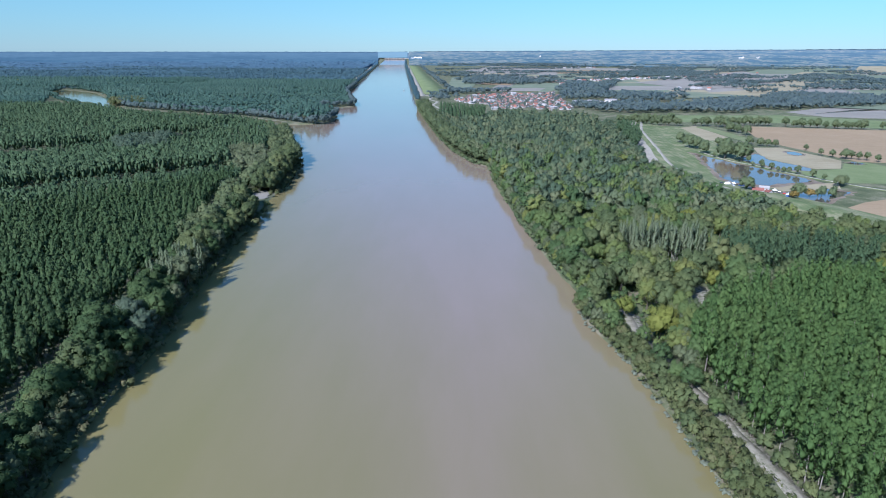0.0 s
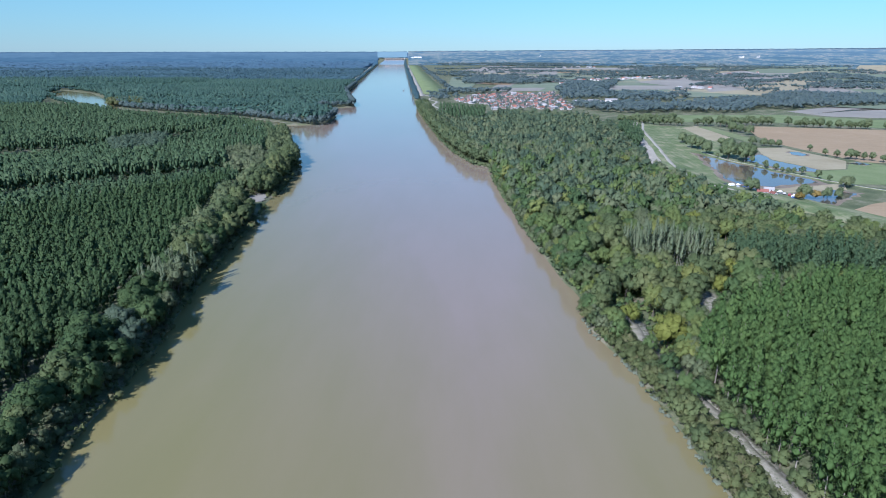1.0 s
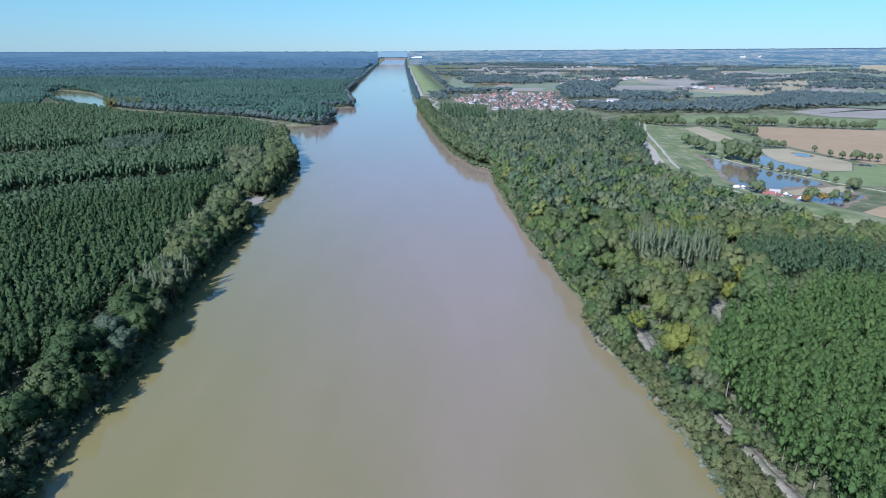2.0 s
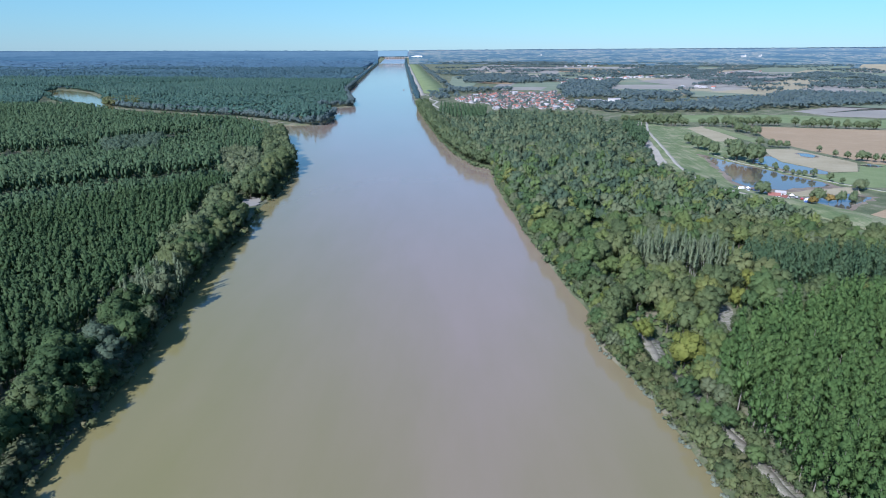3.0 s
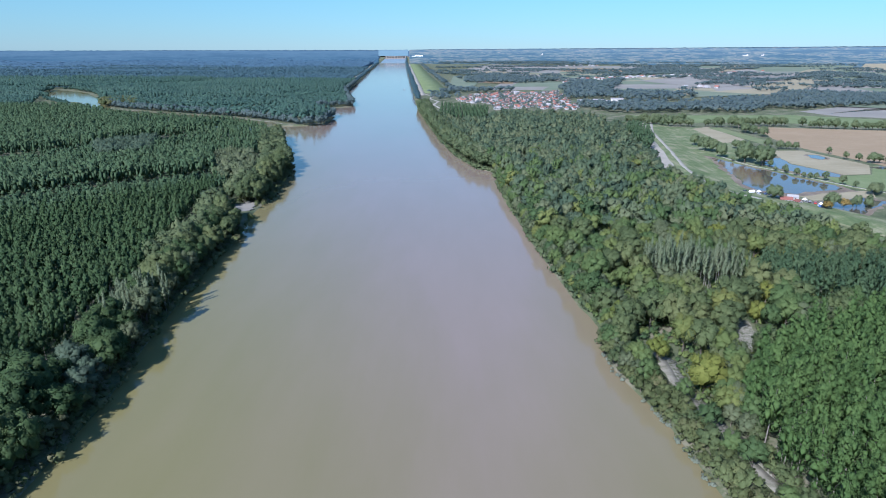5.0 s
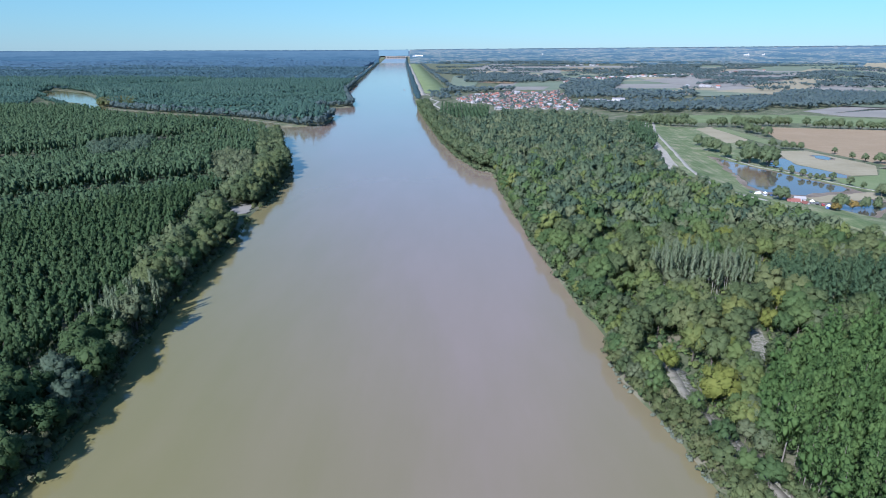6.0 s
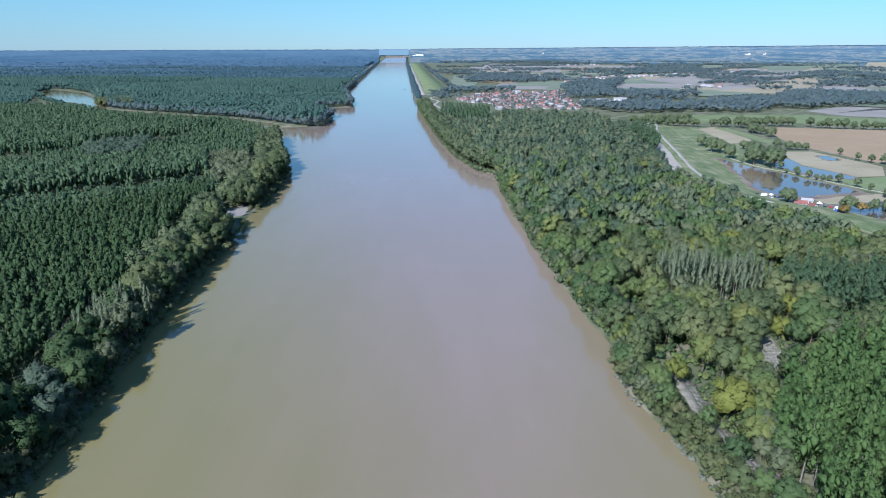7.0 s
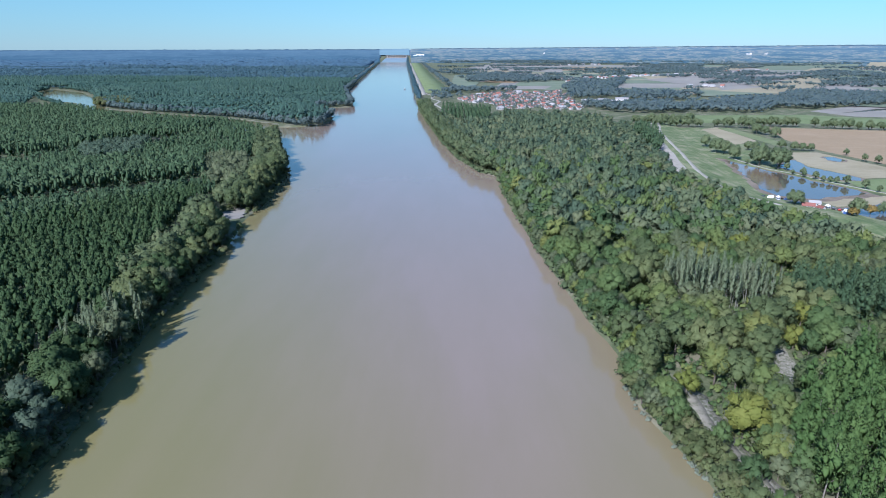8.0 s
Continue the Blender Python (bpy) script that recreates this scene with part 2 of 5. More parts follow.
ROOF_RED = plain_mat("red_roof_tile", (0.255, 0.112, 0.084), 0.8, 0.2, 0.35)
ROOF_BROWN = plain_mat("brown_roof_tile", (0.175, 0.110, 0.092), 0.8, 0.2, 0.3)
ROOF_GREY = plain_mat("grey_roof", (0.297, 0.288, 0.279), 0.6, 0.3, 0.2)
WHITE = plain_mat("white_paint", (0.720, 0.720, 0.702), 0.5, 0.4, 0.06)
GLASS = plain_mat("dark_glass", (0.03, 0.04, 0.05), 0.08, 0.6, 0.2)
RUBBER = plain_mat("rubber", (0.02, 0.02, 0.02), 0.8, 0.2)
CONCRETE = plain_mat("concrete", (0.405, 0.396, 0.369), 0.9, 0.2, 0.12)
CANVAS = plain_mat("white_canvas", (0.738, 0.738, 0.720), 0.8, 0.2, 0.05)
METAL = plain_mat("grey_metal", (0.35, 0.36, 0.37), 0.4, 0.5, 0.1)
PAINTS = [plain_mat("paint_" + n, c, 0.3, 0.5, 0.05) for n, c in (("white", (0.75, 0.75, 0.75)), ("silver", (0.4, 0.42, 0.44)), ("blue", (0.05, 0.10, 0.25)), ("black", (0.03, 0.03, 0.035)), ("red", (0.4, 0.05, 0.04)))]


# ---- mesh helpers ----
def mesh_np(name, verts, tris, mats, tone=None, index=None, smooth=False, tree=None, normals=None):
    """A mesh out of numpy arrays of corners and triangles."""
    verts, tris = np.asarray(verts, np.float32), np.asarray(tris, np.int32)
    me = bpy.data.meshes.new(name)
    me.vertices.add(len(verts))
    me.vertices.foreach_set("co", verts.ravel())
    me.loops.add(tris.size)
    me.loops.foreach_set("vertex_index", tris.ravel())
    me.polygons.add(len(tris))
    me.polygons.foreach_set("loop_start", np.arange(0, tris.size, 3, dtype=np.int32))
    for m in mats:
        me.materials.append(m)
    if index is not None:
        me.polygons.foreach_set("material_index", np.asarray(index, np.int32))
    me.update(calc_edges=True)
    if smooth:
        me.polygons.foreach_set("use_smooth", np.ones(len(tris), bool))
    for key, values in (("tone", tone), ("tree", tree)):
        if values is not None:
            a = me.attributes.new(key, "FLOAT", "POINT")
            a.data.foreach_set("value", np.asarray(values, np.float32))
    if normals is not None:
        me.polygons.foreach_set("use_smooth", np.ones(len(tris), bool))
        me.normals_split_custom_set_from_vertices(np.asarray(normals, np.float32))
    return me


def part(name, bm, material, parent=None, label=""):
    """One mesh object out of a bmesh, under a thing or a part."""
    me = bpy.data.meshes.new(name)
    bm.to_mesh(me)
    bm.free()
    me.materials.append(material)
    ob = new(name, me)
    ob.parent = parent
    return tagged(ob, label)


def thing(name, label, category, group="", kind="", at=None):
    ob = new(name)
    if at is not None:
        ob.matrix_basis = at
    return tagged(ob, label, category, group, kind)


def add_box(bm, cx, cy, cz, sx, sy, sz, bevel=0.0, turn=0.0):
    m = Matrix.LocRotScale((cx, cy, cz), Euler((0, 0, turn)), (sx, sy, sz))
    r = bmesh.ops.create_cube(bm, size=1, matrix=m)
    if bevel:
        es = list({e for v in r["verts"] for e in v.link_edges})
        bmesh.ops.bevel(bm, geom=es, offset=bevel, segments=1, affect="EDGES")
    return bm


def box(cx, cy, cz, sx, sy, sz, bevel=0.0, turn=0.0):
    return add_box(bmesh.new(), cx, cy, cz, sx, sy, sz, bevel, turn)


def inside(poly, x, y):
    """Which of the points lie in the polygon."""
    p = np.asarray(poly, float)
    x, y = np.asarray(x, float), np.asarray(y, float)
    res = np.zeros(x.shape, bool)
    for (x0, y0), (x1, y1) in zip(p, np.roll(p, -1, 0)):
        if y0 != y1:
            res ^= ((y0 > y) != (y1 > y)) & (x < (x1 - x0) * (y - y0) / (y1 - y0) + x0)
    return res


# ---- the lie of the land ----
# banks of the river: distance ahead, place across
BANK_L = np.array([(-5200, 150), (-400, -70), (60, -90), (119, -94), (152, -98), (198, -99), (223, -103), (267, -108), (330, -113), (356, -112), (395, -119), (419, -121), (462, -121), (511, -126),
                   (564, -131), (648, -160), (759, -190), (827, -210), (868, -222), (884, -176), (905, -163), (988, -168), (1010, -181), (1060, -211), (1130, -214), (1152, -186), (1162, -168), (1215, -173), (1282, -188),
                   (1537, -237), (2094, -276), (3261, -370), (4300, -450), (4528, -453), (4781, -444), (4900, -560), (5300, -600)], float)
BANK_R = np.array([(-5200, 330), (-400, 100), (60, 70), (121, 67), (149, 65), (190, 61), (217, 54), (234, 54), (253, 57), (270, 53), (304, 50), (357, 45), (432, 41), (492, 38), (550, 39),
                   (562, 33), (570, 25), (635, 7), (742, -9), (855, -22), (1007, -39), (1222, -59), (1661, -90), (2888, -176), (4300, -275), (4781, -306), (4900, -270), (5300, -250)], float)


def bank_l(y):
    return np.interp(y, BANK_L[:, 0], BANK_L[:, 1])


def bank_r(y):
    return np.interp(y, BANK_R[:, 0], BANK_R[:, 1])


def rim(x, y):
    """The far country climbs slowly towards the skyline."""
    s = np.clip((np.hypot(x, y) - 4300) / 850, 0, 1)
    m = np.interp(np.degrees(np.arctan2(x, y)), [-40, -6, 0, 35, 60], [66, 76, 84, 114, 125])
    return m * s ** 1.6


def onto_rim(x, y):
    """Where a place of the endless plain comes to lie on the climb before the skyline, seen in the same direction."""
    d = math.hypot(x, y)
    if d < 4300:
        return x, y
    r = np.linspace(4300, 5140, 400)
    dip = (98.7 - rim(x / d * r, y / d * r)) / r
    k = float(np.interp(-98.7 / d, -dip, r)) / d
    return x * k, y * k


LAND = 1.3


def rows_between(*spans):
    return np.concatenate([np.arange(a, b, st, dtype=float) for a, b, st in spans])


def grid_tris(nr, nc):
    i = (np.arange(nr - 1)[:, None] * nc + np.arange(nc - 1)[None, :]).ravel()
    return np.concatenate([np.stack([i, i + 1, i + nc + 1], 1), np.stack([i, i + nc + 1, i + nc], 1)])


def build_ground():
    ys = rows_between((-5200, -400, 300), (-400, 60, 40), (60, 1300, 8), (1300, 2000, 40), (2000, 4200, 110), (4200, 5350, 50))
    off = np.concatenate([[0, 2, 5, 12, 25, 45, 70, 100, 140, 190, 250, 330, 430, 560, 720, 920, 1200, 1600], np.arange(2000, 5801, 200)])
    lift = np.interp(off, [0, 2, 5, 12], [-0.5, 0.5, 1.0, LAND])
    left, right = bank_l(ys)[:, None], bank_r(ys)[:, None]
    bed = left + (right - left) * np.array([[0.06, 0.5, 0.94]])
    x = np.concatenate([left - off[None, ::-1], bed, right + off[None, :]], 1)
    y = np.repeat(ys[:, None], x.shape[1], 1)
    z = np.concatenate([lift[::-1], [-2.5, -4, -2.5], lift])[None, :] + rim(x, y)
    v = np.stack([x, y, z], -1).reshape(-1, 3)
    ob = new("ground", mesh_np("ground", v, grid_tris(*x.shape), [GROUND], smooth=True))
    tagged(ob, "flat river plain of rough grass and bare soil", "ground", kind="structure")


def build_river():
    ys = rows_between((-5200, -400, 300), (-400, 60, 40), (60, 1300, 10), (1300, 4200, 80), (4200, 5350, 50))
    left, right = bank_l(ys) - 1.0, bank_r(ys) + 1.0
    u = np.linspace(0, 1, 9)
    x = left[:, None] + (right - left)[:, None] * u[None, :]
    y = np.repeat(ys[:, None], len(u), 1)
    v = np.stack([x, y, rim(x, y)], -1).reshape(-1, 3)
    ob = new("water", mesh_np("river", v, grid_tris(*x.shape), [WATER], smooth=True))
    tagged(ob, "wide calm river of muddy brown flood water", "river", kind="structure")


def sheet(name, poly, z, material, label, category, kind="structure"):
    """A flat patch of ground with a short rim, laid on the land."""
    bm = bmesh.new()
    f = bm.faces.new([bm.verts.new((x, y, z)) for x, y in poly])
    bmesh.ops.recalc_face_normals(bm, faces=[f])
    if f.normal.z < 0:
        f.normal_flip()
    ext = bmesh.ops.extrude_face_region(bm, geom=[f])
    for v in ext["geom"]:
        if isinstance(v, bmesh.types.BMVert):
            v.co.z += 0.0
    for v in f.verts:
        v.co.z -= 0.4
    bmesh.ops.delete(bm, geom=[f], context="FACES_ONLY")
    bmesh.ops.recalc_face_normals(bm, faces=bm.faces)
    bmesh.ops.triangulate(bm, faces=bm.faces)
    return tagged(part(name, bm, material), label, category, kind=kind)


def wavy(poly, step, amp, seed):
    """The polygon with its sides broken into short uneven pieces."""
    rng = np.random.default_rng(seed)
    out = []
    for (x0, y0), (x1, y1) in zip(poly, poly[1:] + poly[:1]):
        n = max(1, int(math.hypot(x1 - x0, y1 - y0) / step))
        for k in range(n):
            t = k / n
            out.append((x0 + (x1 - x0) * t + rng.normal(0, amp), y0 + (y1 - y0) * t + rng.normal(0, amp)))
    return out


def strip(name, line, width, z, material, label, category, sway=0.15, profile=None, kind="structure", seed=5):
    """A ribbon (track, bank) along a line; profile: pairs of offset and height across it."""
    p = np.asarray(line, float)
    d = np.concatenate([[0], np.cumsum(np.hypot(*np.diff(p, axis=0).T))])
    n = max(3, int(d[-1] / max(3.0, width * 0.8)))
    s = np.linspace(0, d[-1], n)
    x, y = np.interp(s, d, p[:, 0]), np.interp(s, d, p[:, 1])
    for _ in range(6):
        x[1:-1] = (x[:-2] + 2 * x[1:-1] + x[2:]) / 4
        y[1:-1] = (y[:-2] + 2 * y[1:-1] + y[2:]) / 4
    tx, ty = np.gradient(x), np.gradient(y)
    ln = np.hypot(tx, ty)
    nx, ny = ty / ln, -tx / ln
    rng = np.random.default_rng(seed)
    prof = profile or [(-width / 2 - 0.1, -0.3), (-width / 2, 0.0), (width / 2, 0.0), (width / 2 + 0.1, -0.3)]

    def drift():
        w = rng.normal(0, sway * 1.6, n)
        return np.convolve(np.pad(w, 2, "edge"), np.ones(5) / 5, "valid")

    edges = (drift(), drift())
    pts = []
    for o, h in prof:
        w = o + edges[o > 0]
        pts.append(np.stack([x + nx * w, y + ny * w, np.full(n, z + h)], 1))
    v = np.stack(pts, 1).reshape(-1, 3)
    ob = new(name, mesh_np(name, v, grid_tris(n, len(prof)), [material]))
    return tagged(ob, label, category, kind=kind)


# ---- trees ----
OCT_V = np.array([(1, 0, 0), (-0.5, 0.87, 0), (-0.5, -0.87, 0), (0.5, 0.2, 0.85), (-0.5, 0.1, 0.85), (0.1, -0.3, -0.95)], float)
OCT_F = np.array([(3, 4, 2), (3, 2, 0), (4, 3, 1), (1, 3, 0), (2, 4, 1), (5, 1, 0), (5, 2, 1), (5, 0, 2)])


def unit(v):
    return v / (np.linalg.norm(v, axis=-1, keepdims=True) + 1e-9)


def crown_arrays(rng, lobes, tufts, size, core=0.70, lift=0.25):
    """Foliage: each bough an uneven core, toned darker for the shade inside, closely set with small three-sided tufts
    of leaves that point outwards.
    """
    vs, fs, ts, ns = [], [], [], []
    n0 = 0
    mid = np.mean([c for c, _ in lobes], axis=0) - (0, 0, 1.2)
    for c, r in lobes:
        c, r = np.array(c), np.array(r)
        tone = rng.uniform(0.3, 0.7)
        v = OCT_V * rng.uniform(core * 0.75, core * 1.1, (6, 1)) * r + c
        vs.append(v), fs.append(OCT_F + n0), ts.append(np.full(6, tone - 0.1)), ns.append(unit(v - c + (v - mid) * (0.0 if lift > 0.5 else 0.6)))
        n0 += 6
        dome = 0.0 if lift > 0.5 else 0.9
        side = unit(c - mid) * 0.35 + (0, 0, 0.28)
        d = unit(rng.normal(size=(tufts, 3)) * 0.75 + side)
        p = c + d * r * rng.uniform(0.74, 1.0, (tufts, 1))
        axis = unit(d + rng.normal(0, 0.35, (tufts, 3)) + (0, 0, lift * (1.6 if lift > 0.5 else 1.0)))
        slim = 0.72 if lift > 0.5 else 1.0
        u = unit(np.cross(axis, rng.normal(size=(tufts, 3))))
        w = np.cross(axis, u)
        s = size * rng.uniform(0.55, 1.35, (tufts, 1))
        corners, normals = [p + axis * s * rng.uniform(0.25, 0.6, (tufts, 1)) * (1 + 2.0 * (lift > 0.5))], [unit(axis + d * 0.4 + unit(p - mid) * dome)]
        for k in range(3):
            q = 2.094 * k + rng.uniform(-0.5, 0.5, (tufts, 1))
            flat = u * np.cos(q) + w * np.sin(q)
            corners.append(p + flat * s * slim * rng.uniform(0.65, 1.15, (tufts, 1)) - axis * s * rng.uniform(0.0, 0.25, (tufts, 1)) * (1 + 2.0 * (lift > 0.5)))
            normals.append(unit(flat * 0.20 + d * (1.0 - 0.4 * dome) + unit(p - mid) * dome + axis * 0.15))
        vs.append(np.stack(corners, 1).reshape(-1, 3)), ns.append(np.stack(normals, 1).reshape(-1, 3))
        i = n0 + np.arange(tufts)[:, None] * 4
        fs.append(np.concatenate([i + np.array([[0, 1, 2]]), i + np.array([[0, 2, 3]]), i + np.array([[0, 3, 1]])]))
        own = tone + rng.normal(0, 0.09, tufts)
        # Tuft tips are toned lighter than their bases.
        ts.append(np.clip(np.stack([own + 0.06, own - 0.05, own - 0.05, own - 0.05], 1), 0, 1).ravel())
        n0 += tufts * 4
    return np.concatenate(vs), np.concatenate(fs), np.concatenate(ts), np.concatenate(ns)


def poplar_lobes(rng, height, n):
    """A tall egg of upswept boughs."""
    out = []
    for i in range(n):
        t = (i + 0.5) / n
        z = height * (0.27 + 0.68 * t)
        w = height * 0.125 * math.sin(math.pi * (0.16 + 0.76 * t)) ** 0.8
        a = i * 2.4 + rng.uniform(0, 0.6)
        rad = w * rng.uniform(0.5, 0.9) * (1 - 0.6 * t)
        s = w * rng.uniform(0.50, 0.72) * (1.0 if n > 8 else 1.25)
        out.append(((math.cos(a) * rad, math.sin(a) * rad, z), (s, s, s * rng.uniform(1.3, 1.7))))
    out.append(((0, 0, height * 0.60), (height * 0.085, height * 0.085, height * 0.36)))
    return out


def broad_lobes(rng, height, width, n, low=0.3):
    """A rounded, uneven crown: boughs set closely over one egg-shaped body."""
    out = []
    mid, half = height * (low + (1 - low) * 0.48), height * (1 - low) * 0.5
    for i in range(n):
        a = i * 2.4 + rng.uniform(0, 0.7)
        up = 0.95 - 1.25 * (i + 0.5) / n
        rad = math.sqrt(1 - up * up) * width * 0.5 * rng.uniform(0.58, 0.78)
        s = width * rng.uniform(0.15, 0.22) * (1.0 if n > 8 else 1.2)
        out.append(((math.cos(a) * rad, math.sin(a) * rad, mid + up * half * rng.uniform(0.62, 0.82)), (s, s, s * rng.uniform(0.85, 1.1))))
    out.append(((0, 0, mid), (width * 0.36, width * 0.36, half * 0.78)))
    return out


def trunk_bm(rng, height, base, limbs, spread, first=0.3):
    """A tapered, slightly bent trunk with a few limbs."""
    bm = bmesh.new()

    def tube(p, q, r0, r1, sides=6, steps=3):
        p, q = Vector(p), Vector(q)
        axis = (q - p).normalized()
        u = axis.orthogonal().normalized()
        w = axis.cross(u)
        last = None
        for k in range(steps + 1):
            t = k / steps
            c = p.lerp(q, t) + Vector((rng.normal(0, r0 * 0.25), rng.normal(0, r0 * 0.25), 0)) * (0 < k < steps)
            r = r0 + (r1 - r0) * t
            ring = [bm.verts.new(c + (u * math.cos(6.283 * j / sides) + w * math.sin(6.283 * j / sides)) * r) for j in range(sides)]
            if last:
                for j in range(sides):
                    bm.faces.new((last[j], last[(j + 1) % sides], ring[(j + 1) % sides], ring[j]))
            last = ring
        bm.faces.new(last)

    tube((0, 0, -0.4), (0, 0, height * 0.85), base, base * 0.25)
    for i in range(limbs):
        a = i * 2.4 + rng.uniform(0, 0.5)
        z = height * (first + (0.72 - first) * i / max(1, limbs))
        tube((0, 0, z), (math.cos(a) * spread, math.sin(a) * spread, z + spread * rng.uniform(0.6, 1.2)), base * 0.4, base * 0.12, 4, 2)
    return bm


def make_tree(name, seed, kind, height, width, leaf, bark, label, category="tree", leaves=34, boughs=11, size=0.55):
    """A tree of its own: a trunk with limbs, and a crown of leaf sprays."""
    rng = np.random.default_rng(seed)
    root = thing(name, label, category)
    if kind == "poplar":
        lobes = poplar_lobes(rng, height, boughs)
        bm = trunk_bm(rng, height, height * 0.008 + 0.02, 4, height * 0.06, 0.35)
    elif kind == "bare":
        lobes = [((rng.normal(0, 0.25), rng.normal(0, 0.25), height * z), (2.25 - 1.5 * z, 2.25 - 1.5 * z, 2.4)) for z in np.linspace(0.46, 1.0, 8)]
        bm = trunk_bm(rng, height * 1.12, height * 0.0055, 4, height * 0.05, 0.35)
    else:
        lobes = broad_lobes(rng, height, width, boughs, 0.0 if kind in ("bush", "full") else 0.14)
        bm = trunk_bm(rng, height * 0.8, 0.04 * width * 0.45 + 0.08, 5, width * 0.26, 0.2)
    part("trunk", bm, bark, root)
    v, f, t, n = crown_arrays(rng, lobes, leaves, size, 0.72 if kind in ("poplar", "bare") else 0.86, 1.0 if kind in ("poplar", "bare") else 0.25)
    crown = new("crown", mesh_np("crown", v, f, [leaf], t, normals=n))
    crown.parent = root
    return root


def place(kinds, x, y, rng, lo=0.85, hi=1.15, z=LAND, group=""):
    """Sets copies of the given trees at the places."""
    for px, py in zip(x, y):
        src = kinds[rng.integers(len(kinds))]
        s = rng.uniform(lo, hi)
        w = s * rng.uniform(0.92, 1.1)
        m = Matrix.LocRotScale((px, py, z), Euler((rng.normal(0, 0.02), rng.normal(0, 0.02), rng.uniform(0, 6.28))), (w, w, s))
        c = copy_thing(src, m)
        tagged(c, group=group)


def drop_template(ob):
    for o in (*ob.children_recursive, ob):
        bpy.data.objects.remove(o, do_unlink=True)


def woods(name, templates, x, y, z, s, rng, material, label, category="woods", w=None, own=None):
    """Many trees in one mesh, each turned, sized and toned on its own."""
    if len(x) == 0:
        return None
    vs, fs, ts, us, ns = [], [], [], [], []
    pick = rng.integers(len(templates), size=len(x))
    n0 = 0
    for k, (tv, tf, tt, tn) in enumerate(templates):
        i = np.nonzero(pick == k)[0]
        if len(i) == 0:
            continue
        a = rng.uniform(0, 6.283, len(i))
        ca, sa = np.cos(a)[:, None], np.sin(a)[:, None]
        sc = np.asarray(s)[i][:, None]
        wd = (sc if w is None else np.asarray(w)[i][:, None]) * rng.uniform(0.9, 1.12, (len(i), 1))
        vx = (tv[None, :, 0] * ca - tv[None, :, 1] * sa) * wd + np.asarray(x)[i][:, None]
        vy = (tv[None, :, 0] * sa + tv[None, :, 1] * ca) * wd + np.asarray(y)[i][:, None]
        vz = tv[None, :, 2] * sc + np.asarray(z)[i][:, None]
        vs.append(np.stack([vx, vy, vz], -1).reshape(-1, 3))
        fs.append((tf[None] + (n0 + np.arange(len(i)) * len(tv))[:, None, None]).reshape(-1, 3))
        us.append(np.repeat(1.0 + (rng.uniform(0, 1, len(i)) if own is None else np.clip(np.asarray(own)[i] + rng.normal(0, 0.15, len(i)), 0, 1)), len(tv)))
        ts.append(np.tile(tt, len(i)))
        ns.append(np.stack([tn[None, :, 0] * ca - tn[None, :, 1] * sa, tn[None, :, 0] * sa + tn[None, :, 1] * ca, np.repeat(tn[None, :, 2], len(i), 0)], -1).reshape(-1, 3))
        n0 += len(i) * len(tv)
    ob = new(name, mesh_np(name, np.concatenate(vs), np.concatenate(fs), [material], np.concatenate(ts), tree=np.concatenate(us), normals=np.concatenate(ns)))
    return tagged(ob, label, category, kind="stuff")


def with_stem(arr, height, r=0.16):
    """Adds a plain three-sided stem to a template of foliage."""
    v, f, t, m = arr
    n = len(v)
    ring = np.array([(math.cos(a) * r, math.sin(a) * r) for a in (0.0, 2.1, 4.2)])
    sv = np.concatenate([np.c_[ring, np.full(3, -0.5)], np.c_[ring * 0.5, np.full(3, height)]])
    sf = np.array([(0, 1, 4), (0, 4, 3), (1, 2, 5), (1, 5, 4), (2, 0, 3), (2, 3, 5)]) + n
    return np.concatenate([v, sv]), np.concatenate([f, sf]), np.concatenate([t, np.full(6, 0.9)]), np.concatenate([m, np.tile((0.0, -0.7, 0.7), (6, 1))])


def scatter(poly, spacing, rng, jitter=0.3, turn=0.0, row=None):
    """Places in rows over a polygon, shaken by jitter of the spacing."""
    p = np.asarray(poly, float)
    c = p.mean(0)
    rad = np.abs(p - c).max() * 1.5
    row = row or spacing
    gx, gy = np.meshgrid(np.arange(-rad, rad, spacing), np.arange(-rad, rad, row))
    gx, gy = gx.ravel(), gy.ravel()
    ca, sa = math.cos(turn), math.sin(turn)
    x = c[0] + gx * ca - gy * sa + rng.normal(0, jitter * spacing, gx.size)
    y = c[1] + gx * sa + gy * ca + rng.normal(0, jitter * spacing, gx.size)
    keep = inside(poly, x, y)
    return x[keep], y[keep]


def in_wedge(x, y, extra=25.0):
    return np.abs(x) < 0.80 * (y + 15) + extra


build_ground()
build_river()

# ---- regions of the plan ----
PLANT_R = [(86, 108), (84, 128), (82, 145), (79.5, 167), (83, 190), (100, 214), (121, 230), (159, 246), (230, 240), (320, 190), (320, 90), (120, 90)]
FOREST_R = [(60, 205), (57, 253), (54, 304), (49, 357), (46, 432), (43, 492), (43, 550), (30, 578), (12, 640), (-4, 742), (-16, 855), (-32, 1007), (-48, 1150), (-38, 1200), (-14, 1110), (-12, 930), (12, 875), (54, 875), (62, 925),
            (94, 985), (137, 958), (190, 950), (208, 895), (243, 868), (243, 800), (228, 720), (212, 675), (186, 560), (182, 494), (185, 423), (196, 388), (207, 362), (221, 340), (236, 320), (270, 270), (300, 225), (230, 240), (159, 247), (121, 231), (100, 215), (87, 192), (82, 180)]
